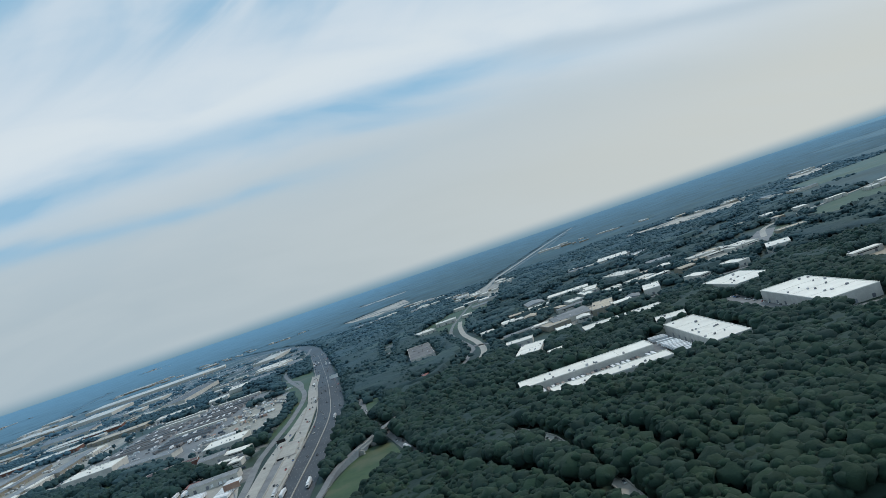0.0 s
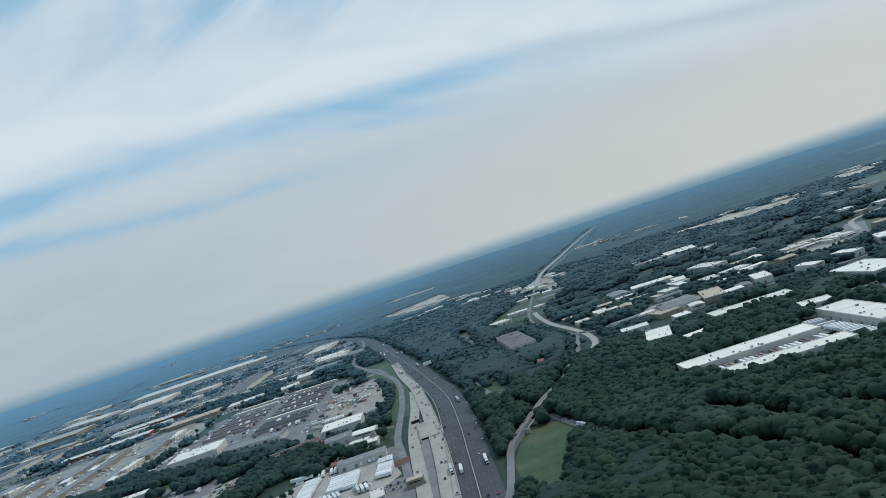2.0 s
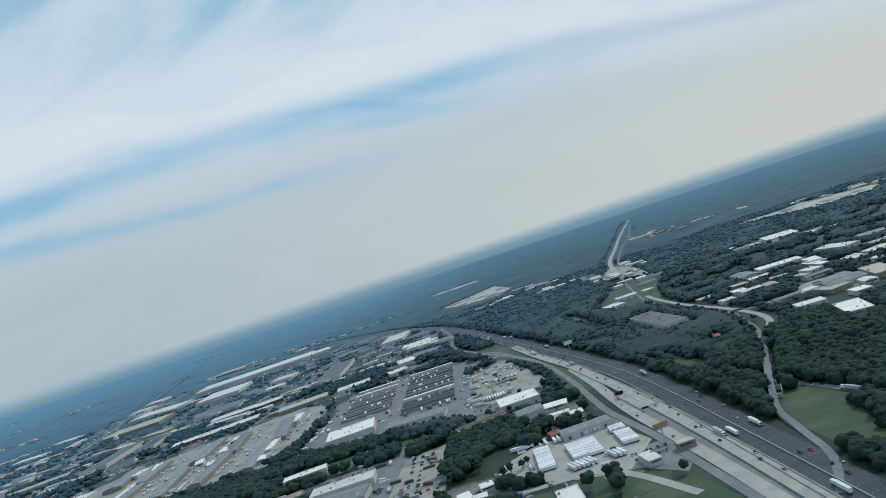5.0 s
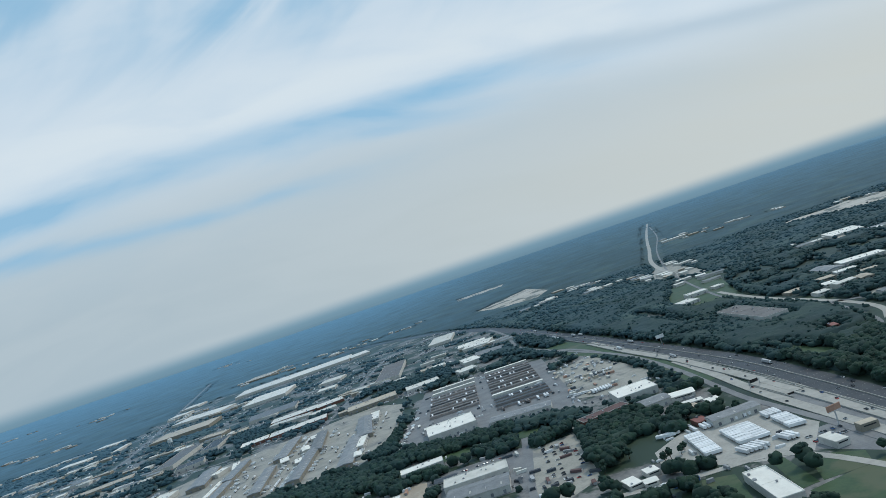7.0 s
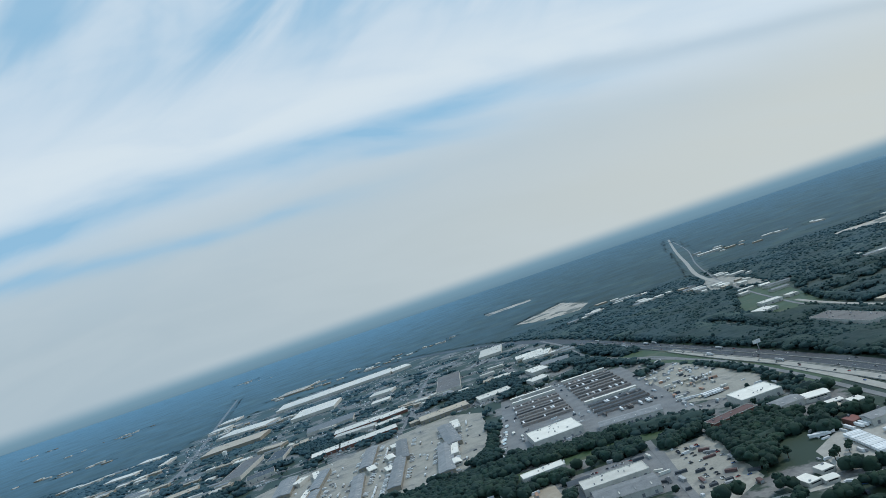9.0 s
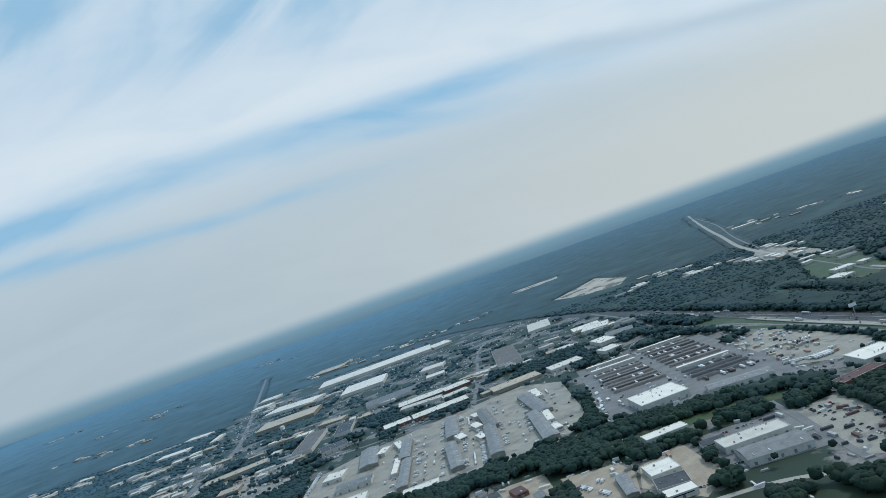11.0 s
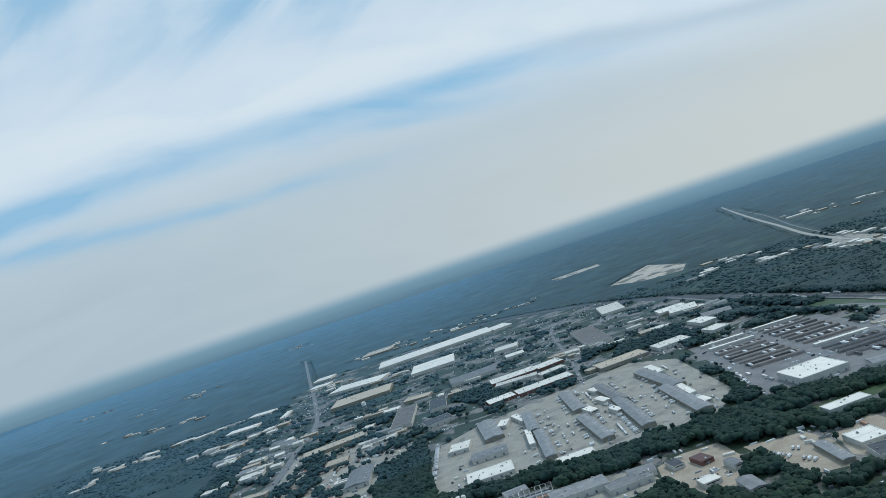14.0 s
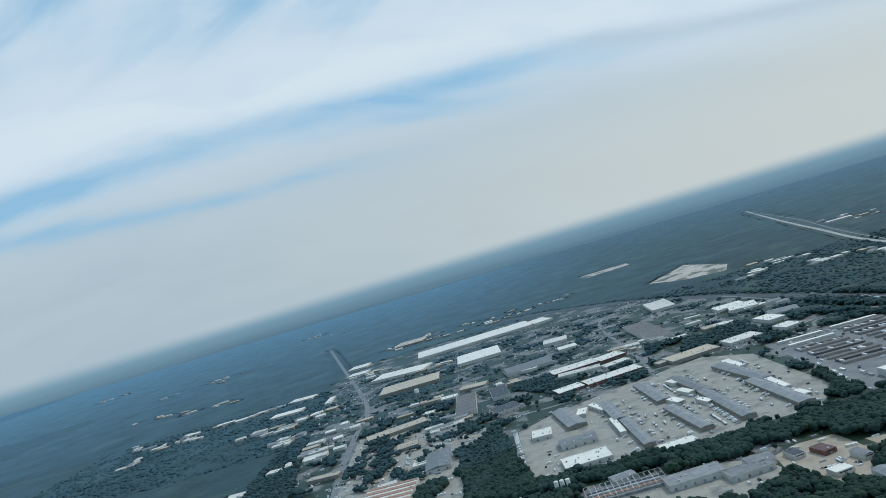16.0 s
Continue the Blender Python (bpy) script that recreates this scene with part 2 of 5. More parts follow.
# ---------- mesh helpers ----------


def from_arrays(name, verts, faces, mat, smooth=False):
    me = bpy.data.meshes.new(name)
    me.from_pydata([tuple(v) for v in verts], [], [tuple(f) for f in faces])
    me.materials.append(M[mat])
    if smooth:
        me.polygons.foreach_set("use_smooth", [True] * len(me.polygons))
    me.update()
    return me


BOXES = {}


def box_mesh(mat, bevel=0.0):
    """A unit box on z = 0, its edges broken a little."""
    key = (mat, bevel)
    if key not in BOXES:
        bm = bmesh.new()
        bmesh.ops.create_cube(bm, size=1.0, matrix=Matrix.Translation((0, 0, 0.5)))
        if bevel:
            bmesh.ops.bevel(bm, geom=bm.edges[:], offset=bevel, segments=1, affect="EDGES")
        me = bpy.data.meshes.new("box")
        bm.to_mesh(me)
        bm.free()
        me.materials.append(M[mat])
        BOXES[key] = me
    return BOXES[key]


def piece(name, mat, parent, x, y, z, w, d, h, bevel=0.0, rz=0.0, label=""):
    ob = new(name, box_mesh(mat, bevel))
    ob.matrix_basis = pose(x, y, z, 0, 0, rz) @ Matrix.Diagonal((w, d, h, 1))
    ob.parent = parent
    return tagged(ob, label)


def prism_mesh(name, outline, z0, z1, mat):
    """An upright prism over an outline."""
    k = len(outline)
    verts = [(x, y, z0) for x, y in outline] + [(x, y, z1) for x, y in outline]
    area = sum(a[0] * b[1] - a[1] * b[0] for a, b in zip(outline, outline[1:] + outline[:1]))
    top = list(range(k, 2 * k))
    sides = [(i, (i + 1) % k, k + (i + 1) % k, k + i) for i in range(k)]
    if area < 0:
        top, sides = top[::-1], [s[::-1] for s in sides]
    return from_arrays(name, verts, [top] + sides, mat)


# what keeps the woods away: outlines, strips along roads, footprints
OPEN_AREAS, OPEN_STRIPS, FOOTPRINTS = [], [], []


def area(name, label, mat, z, outline, clear=True, category="pavement"):
    ob = new(name, prism_mesh(name, outline, -0.5, z, mat))
    if clear:
        OPEN_AREAS.append(np.array(outline, float))
    return tagged(ob, label, category, kind="structure")


def spline(points, step=12.0):
    """A smooth line through points, as an array of x, y."""
    p = np.array(points, float)
    p = np.vstack([2 * p[0] - p[1], p, 2 * p[-1] - p[-2]])
    out = []
    for i in range(1, len(p) - 2):
        count = max(2, int(np.linalg.norm(p[i + 1] - p[i]) / step))
        for s in np.linspace(0, 1, count, endpoint=False):
            out.append(0.5 * (2 * p[i] + (p[i + 1] - p[i - 1]) * s + (2 * p[i - 1] - 5 * p[i] + 4 * p[i + 1] - p[i + 2]) * s**2 + (3 * p[i] - p[i - 1] - 3 * p[i + 1] + p[i + 2]) * s**3))
    out.append(p[-2])
    return np.array(out)


def sideways(line):
    d = np.gradient(line, axis=0)
    d /= np.linalg.norm(d, axis=1)[:, None] + 1e-9
    return np.stack([-d[:, 1], d[:, 0]], 1)


def ribbon_mesh(name, line, left, right, z, mat, thick=0.6, heights=None):
    """A strip of road from left to right of a line (metres to its left are plus), with a real edge."""
    s = sideways(line)
    a, b = line + s * left, line + s * right
    k = len(line)
    zz = np.full(k, z) if heights is None else heights
    verts = np.vstack([np.c_[a, zz], np.c_[b, zz], np.c_[a, zz - thick], np.c_[b, zz - thick]])
    faces = []
    for i in range(k - 1):
        faces += [(k + i, k + i + 1, i + 1, i), (i, i + 1, 2 * k + i + 1, 2 * k + i), (k + i + 1, k + i, 3 * k + i, 3 * k + i + 1)]
    faces += [(0, 2 * k, 3 * k, k), (k - 1, 2 * k - 1, 4 * k - 1, 3 * k - 1)]
    return from_arrays(name, verts, faces, mat)


def road(name, label, points, width, mat, z=0.25, clear=7.0, heights=None, thick=0.6):
    line = spline(points)
    ob = new(name, ribbon_mesh(name, line, width / 2, -width / 2, z, mat, thick, heights))
    OPEN_STRIPS.append((line, width / 2 + clear))
    return tagged(ob, label, "road", kind="structure"), line


# ---------- ground ----------


def build_ground():
    xs = np.r_[np.arange(-9000, -2000, 500), np.arange(-2000, 1000, 100), np.arange(1000, 9001, 500)]
    ys = np.r_[np.arange(-3000, 0, 500), np.arange(0, 3000, 100), np.arange(3000, 9801, 400)]
    gx, gy = np.meshgrid(xs, ys)
    k = len(xs)
    verts = np.c_[gx.ravel(), gy.ravel(), np.zeros(gx.size)]
    faces = [(j * k + i, j * k + i + 1, (j + 1) * k + i + 1, (j + 1) * k + i) for j in range(len(ys) - 1) for i in range(k - 1)]
    tagged(new("ground", from_arrays("ground", verts, faces, "woodland")), "dark green wooded plain reaching to the hazy horizon", "ground", kind="structure")


build_ground()
INDUSTRY = [(-1180, 780), (-1530, 1000), (-1640, 1700), (-1760, 2600), (-1700, 2960), (-900, 2960), (-520, 2400), (-400, 1900), (-440, 1450), (-320, 1290), (-262, 950), (-225, 600), (-235, 470), (-420, 470), (-700, 650)]
area("pavement", "patchy ground of worn lots and rough grass between the works", "lots", 0.06, INDUSTRY, clear=False)
area("pavement", "worn grey asphalt of a large truck terminal", "grey_asphalt", 0.16, [(-651, 1027), (-625, 1254), (-616, 1400), (-489, 1385), (-375, 1350), (-379, 936), (-385, 889), (-498, 965), (-517, 953), (-593, 972)])
YARD = [(-1129, 1000), (-1145, 1160), (-1131, 1283), (-1046, 1346), (-894, 1400), (-726, 1447), (-655, 1360), (-660, 1060), (-713, 991), (-867, 985), (-1005, 975)]
area("pavement", "pale concrete yard round the long sheds", "yard", 0.16, YARD)
area("pavement", "grey storage lots with stacks and parked trucks", "yard", 0.12, [(-1473, 1206), (-1489, 1637), (-1322, 1639), (-1180, 1357), (-1184, 1210), (-1218, 1091), (-1237, 1026)], clear=False)
area("pavement", "dusty gravel lot ringed by trees", "dirt", 0.18, [(-742, 846), (-672, 833), (-664, 790), (-676, 716), (-728, 726)])
area("pavement", "tan dirt lot with small houses and yards", "dirt", 0.17, [(-842, 868), (-806, 885), (-758, 884), (-752, 810), (-786, 752), (-830, 750), (-850, 810)])
area("pavement", "worn grey lot beside low workshops", "yard", 0.15, [(-1040, 925), (-940, 895), (-858, 890), (-848, 820), (-870, 780), (-960, 800), (-1060, 860)])
area("pavement", "tan dirt lot beside the white sheds", "dirt", 0.18, [(-655, 800), (-597, 828), (-590, 708), (-625, 670), (-670, 740)])
area("pavement", "grey gravel lot with rows of dark cars", "yard", 0.18, [(-467, 805), (-410, 815), (-420, 653), (-461, 624), (-484, 646)])
area("pavement", "bright concrete lot of a trailer depot", "concrete", 0.18, [(-362, 668), (-324, 698), (-248, 692), (-228, 612), (-262, 560), (-298, 570), (-336, 598), (-370, 610)])
area("pavement", "brown dirt yard strewn with lumber and machines", "yard", 0.14, [(-385, 1168), (-306, 1228), (-280, 1082), (-265, 959), (-328, 917), (-392, 973)])
area("pavement", "asphalt lot behind a long pale roof", "grey_asphalt", 0.14, [(-570, 826), (-480, 827), (-445, 779), (-490, 690), (-590, 700)])
area("pavement", "car park of a roadside restaurant", "grey_asphalt", 0.14, [(-262, 600), (-219, 602), (-212, 548), (-228, 521), (-262, 565)])
area("pavement", "asphalt truck court between two long warehouses", "grey_asphalt", 0.16, [(40, 612), (178, 608), (177, 575), (60, 575)])
area("pavement", "asphalt dock court of a warehouse", "grey_asphalt", 0.16, [(165, 668), (200, 668), (200, 545), (172, 545)])
area("pavement", "asphalt car park beside a white warehouse", "grey_asphalt", 0.16, [(255, 740), (309, 745), (300, 640), (290, 560), (262, 560)])
area("ground", "pale clay of a far quarry clearing", "sand", 0.3, [(-425, 2918), (-168, 3250), (-125, 2825), (-202, 2642), (-343, 2724)], category="ground")
area("ground", "pale strip of a far clearing in the woods", "sand", 0.3, [(-495, 4261), (-190, 4310), (-211, 4132), (-487, 4056)], category="ground")
area("ground", "mown green meadow beside the slip road", "grass", 0.10, [(-112, 625), (-83, 618), (-72, 570), (-88, 520), (-104, 455), (-130, 470), (-132, 540), (-122, 580)], category="grass")
area("ground", "green lawn inside a road loop", "grass", 0.22, [(-271, 558), (-238, 532), (-246, 508), (-285, 508)], category="grass")
area("ground", "open lawns and verges beside a service road", "grass", 0.16, [(-300, 500), (-226, 515), (-214, 440), (-230, 400), (-310, 410)], category="grass")
area("ground", "green verge by a white shed", "grass", 0.22, [(-296, 570), (-285, 566), (-288, 508), (-303, 506)], category="grass")
area("ground", "green verge beside a service road", "grass", 0.20, [(-352, 575), (-327, 566), (-335, 515), (-365, 528)], category="grass")
area("ground", "grassy interchange island", "grass", 0.12, [(18, 1706), (150, 1777), (30, 1334), (-62, 1300), (-77, 1454)], category="grass")
area("pavement", "grey lanes between two pale carriageways", "grey_asphalt", 0.35, [(-184, 300), (-185, 500), (-191, 620), (-198, 700), (-217, 700), (-210, 612), (-201, 500), (-190, 300)])
area("ground", "dry green strip between two carriageways", "grass", 0.12, [(-305, 1440), (-235, 1142), (-200, 850), (-255, 830), (-262, 1051), (-300, 1200), (-380, 1450)], category="grass")
area("ground", "narrow meadow along a wooded creek", "grass", 0.12, [(-640, 905), (-480, 900), (-400, 850), (-395, 830), (-480, 868), (-640, 880)], category="grass")

area("ground", "long bare clay strip in the far woods", "sand", 0.3, [(600, 2290), (690, 2330), (790, 2310), (870, 2345), (960, 2250), (1030, 2165), (980, 2080), (900, 2010), (800, 2040), (730, 2080), (690, 2190)], category="ground")
area("ground", "bare clay strip beyond far green fields", "sand", 0.3, [(1353, 2506), (1466, 2470), (1420, 2350), (1347, 2249), (1250, 2243), (1290, 2380)], category="ground")
area("ground", "wide green field in the far woods", "grass", 0.15, [(1058, 2005), (1289, 2055), (1455, 2083), (1300, 1800), (1174, 1695), (1018, 1761)], category="grass")
area("ground", "green field along a straight road", "grass", 0.15, [(690, 1255), (782, 1300), (943, 1360), (990, 1300), (850, 1190), (736, 1088), (670, 1150)], category="grass")
area("ground", "small grassy corner beside an asphalt lot", "grass", 0.15, [(604, 1200), (620, 1180), (530, 1030), (511, 1046)], category="grass")
area("ground", "rough clearing in the woods by the motorway", "lots", 0.15, [(-150, 1480), (-122, 1480), (-112, 1200), (-128, 1200)], category="ground")
area("ground", "small meadow between motorway and woods", "grass", 0.12, [(-120, 880), (-98, 800), (-112, 765), (-138, 760), (-140, 800)], category="grass")
area("pavement", "broad grey asphalt lot at the end of a road", "grey_asphalt", 0.16, [(585, 1230), (604, 1200), (511, 1046), (480, 1080)])
area("pavement", "pale lots beside far workshops", "yard", 0.14, [(400, 1150), (454, 1156), (493, 1085), (579, 1086), (463, 1012), (403, 999)])
area("pavement", "tan dirt lot beside a white building", "dirt", 0.16, [(412, 735), (475, 735), (460, 670), (421, 650), (400, 674)])
area("pavement", "grey lots between low workshops", "yard", 0.14, [(108, 985), (150, 1045), (215, 1025), (208, 925), (150, 900)])
area("pavement", "grey lot along a branch road", "yard", 0.13, [(58, 1000), (98, 1010), (112, 975), (92, 940), (62, 950)])
area("pavement", "pale lots of a far commercial strip", "yard", 0.14, [(60, 1960), (110, 2150), (160, 2260), (200, 2230), (175, 2000), (150, 1790), (118, 1800)])
area("pavement", "asphalt lot beside a large warehouse", "grey_asphalt", 0.15, [(296, 545), (360, 520), (342, 470), (290, 480)])

# ---------- roads ----------
MAIN = [(-150, 60), (-158, 300), (-163, 500), (-166, 600), (-170, 720), (-180, 870), (-206, 1040), (-240, 1230), (-285, 1460), (-345, 1760), (-420, 2080), (-520, 2360), (-680, 2680), (-900, 2990), (-1150, 3180)]
highway, main_line = road("road", "wide dark asphalt motorway with many lanes", MAIN, 36, "asphalt", 0.30, 4)
EXPRESS = [(-172, 60), (-178, 300), (-184, 500), (-190, 620), (-197, 720), (-204, 800), (-211, 870), (-226, 1000), (-252, 1150), (-278, 1336)]
express, express_line = road("road", "pale concrete carriageway beside the motorway", EXPRESS, 15, "concrete", 0.9, 8)
SLIP = [(-192, 300), (-203, 500), (-212, 612), (-219, 699), (-222, 775), (-223, 866), (-229, 985)]
slip, slip_line = road("road", "pale concrete slip road that dives beside the carriageway", SLIP, 12, "concrete", 0.75, 6)
FRONTAGE = [(-198, 300), (-215, 514), (-223, 614), (-233, 690), (-239, 740), (-241, 823), (-243, 927), (-256, 1084), (-283, 1209), (-350, 1417), (-395, 1600), (-400, 1859), (-430, 2122)]
frontage, frontage_line = road("road", "grey frontage road curving round the works", FRONTAGE, 8, "grey_asphalt", 0.45, 5)
CROSS = [(-170, 420), (-145, 470), (-136, 525), (-129, 574), (-110, 621), (-87, 675), (-46, 766), (-29, 818), (-8, 861), (15, 968), (20, 1024), (-3, 1292), (40, 1600), (100, 1900), (170, 2200), (376, 2911), (700, 3900), (1100, 5300)]
CROSS_LINE = spline(CROSS)
BRIDGE = np.array([-92.0, 648.0])      # where it crosses the road below
away = np.linalg.norm(CROSS_LINE - BRIDGE, axis=1)
RISE = 0.5 + 5.5 * np.clip(1.25 - away / 130.0, 0, 1) ** 2 * (3 - 2 * np.clip(1.25 - away / 130.0, 0, 1))
cross, cross_line = road("road", "pale grey road over a bridge and through the woods", CROSS, 6.0, "grey_asphalt", 0.5, 2.0, RISE, np.where(away < 26, 1.1, RISE + 0.3))
road("road", "wide pale road running on to the horizon", [(112, 1930), (135, 2090), (165, 2260), (240, 2570), (405, 3110), (580, 3700), (870, 4640), (1300, 6000)], 15, "concrete", 0.6, 5)
road("road", "pale second carriageway bending through the interchange", [(22, 1420), (17, 1326), (18, 1190), (31, 1055), (34, 960), (24, 895), (0, 850)], 9, "concrete", 0.45, 7)
road("road", "narrow dim road between the trees", [(70, 470), (88, 400), (94, 345), (96, 303), (95, 200)], 5, "asphalt", 0.3, -1.0)
road("road", "long straight pale road across far fields", [(540, 1120), (606, 1240), (690, 1285), (782, 1314), (943, 1376), (1150, 1455), (1500, 1590)], 10, "concrete", 0.4, 4)
under, under_line = road("road", "grey road passing under a small bridge in the woods", [(-142, 900), (-137, 864), (-119, 758), (-87, 650), (-63, 569), (-39, 512), (-6, 450), (14, 415), (26, 387), (41, 355), (60, 320)], 8, "grey_asphalt", 0.22, 0.0)
ramp, ramp_line = road("road", "curved pale slip road in the woods", [(20, 520), (33, 491), (41, 470), (46, 432), (52, 400), (58, 360), (60, 300), (58, 200)], 7.5, "concrete", 0.35, 0.5)
road("road", "long straight grey street at the edge of the works", [(-2112, 4278), (-1827, 3166), (-1580, 2208), (-1508, 1857), (-1506, 1655), (-1491, 1384), (-1473, 1206), (-1460, 1000), (-1440, 700)], 14, "grey_asphalt", 0.35, 6)
road("road", "grey street between the sheds", [(-760, 2350), (-797, 2137), (-813, 1729), (-833, 1440), (-845, 1405)], 9, "grey_asphalt", 0.35, 4)
road("road", "grey street along the rows of sheds", [(-1190, 1420), (-1040, 1395), (-833, 1450), (-640, 1460), (-420, 1500)], 9, "grey_asphalt", 0.38, 3)
road("road", "pale service road past the trailer depot", [(-235, 480), (-262, 545), (-290, 578), (-349, 585), (-416, 598), (-480, 612), (-560, 650), (-640, 660)], 8, "concrete", 0.40, 3)
road("road", "grey lane between two lots", [(-470, 860), (-473, 827), (-485, 659), (-488, 612)], 8, "grey_asphalt", 0.36, 3)
road("road", "grey branch road at the wooded interchange", [(20, 1024), (60, 985), (110, 960), (200, 930), (330, 900), (500, 880)], 9, "grey_asphalt", 0.45, 4)
road("road", "pale ramp curling through the interchange", [(-282, 1204), (-300, 1290), (-330, 1370), (-395, 1440), (-464, 1480), (-494, 1431)], 7, "grey_asphalt", 0.52, 4)


def lane_marks(line, offsets, z, name="lane_marking", label="white painted lane lines", dash=3.0, space=9.0, width=0.16):
    """Painted lane lines: every dash a thin slab of its own, in one mesh."""
    s = sideways(line)
    run = np.r_[0, np.cumsum(np.linalg.norm(np.diff(line, axis=0), axis=1))]
    verts, faces = [], []
    for off in offsets:
        for a in np.arange(0, run[-1] - dash, dash + space):
            ends = []
            for at in (a, a + dash):
                p = np.array([np.interp(at, run, line[:, c]) for c in (0, 1)])
                q = np.array([np.interp(at, run, s[:, c]) for c in (0, 1)])
                ends += [p + q * (off + width / 2), p + q * (off - width / 2)]
            k = len(verts)
            verts += [(*e, z) for e in ends]
            faces.append((k + 1, k + 3, k + 2, k))
    tagged(new(name, from_arrays(name, verts, faces, "concrete")), label, "road marking", kind="stuff")


NEAR = main_line[:, 1] < 1800
lane_marks(main_line[NEAR], (-14.5, -10.9, -7.3, -3.7, 3.7, 7.3, 10.9, 14.5), 0.34)
lane_marks(express_line, (-3.6, 0.0, 3.6), 0.95)


def barrier(line, off, name, label, h=1.1, z=0.2):
    s = sideways(line)
    me = ribbon_mesh(name, line + s * off, 0.35, -0.35, z + h, "concrete", h)
    tagged(new(name, me), label, "barrier", kind="structure")


barrier(main_line[NEAR], 0.0, "barrier", "concrete median barrier of the motorway")
barrier(main_line[NEAR], 18.6, "barrier", "concrete wall between motorway and carriageway", 1.6)
barrier(express_line, -7.3, "barrier", "concrete parapet of the pale carriageway", 1.2, 0.6)
barrier(express_line, 7.3, "barrier", "concrete parapet of the pale carriageway", 1.2, 0.6)


# ---------- buildings ----------
ROOF_WORDS = {"white": "bright white flat roof", "cream": "cream flat roof", "grey": "grey sheet metal roof", "dark": "dark flat roof", "brown": "dark brown flat roof", "beige": "beige gravel roof", "red": "red roof", "brick": "brick red roof", "shed": "dull grey roof", "red_stripe": "rust and cream striped roof"}
RNG = random.Random(7)
COUNT = [0]


def gable_mesh(w, d, h, rise, mat, over=0.5):
    a, b = w / 2 + over, d / 2 + over
    if w >= d:
        v = [(-a, -b, h), (a, -b, h), (a, b, h), (-a, b, h), (-a, 0, h + rise), (a, 0, h + rise)]
        f = [(0, 1, 5, 4), (2, 3, 4, 5), (3, 0, 4), (1, 2, 5), (0, 3, 2, 1)]
    else:
        v = [(-a, -b, h), (a, -b, h), (a, b, h), (-a, b, h), (0, -b, h + rise), (0, b, h + rise)]
        f = [(3, 0, 4, 5), (1, 2, 5, 4), (0, 1, 4), (2, 3, 5), (0, 3, 2, 1)]
    return from_arrays("roof", v, f, mat)


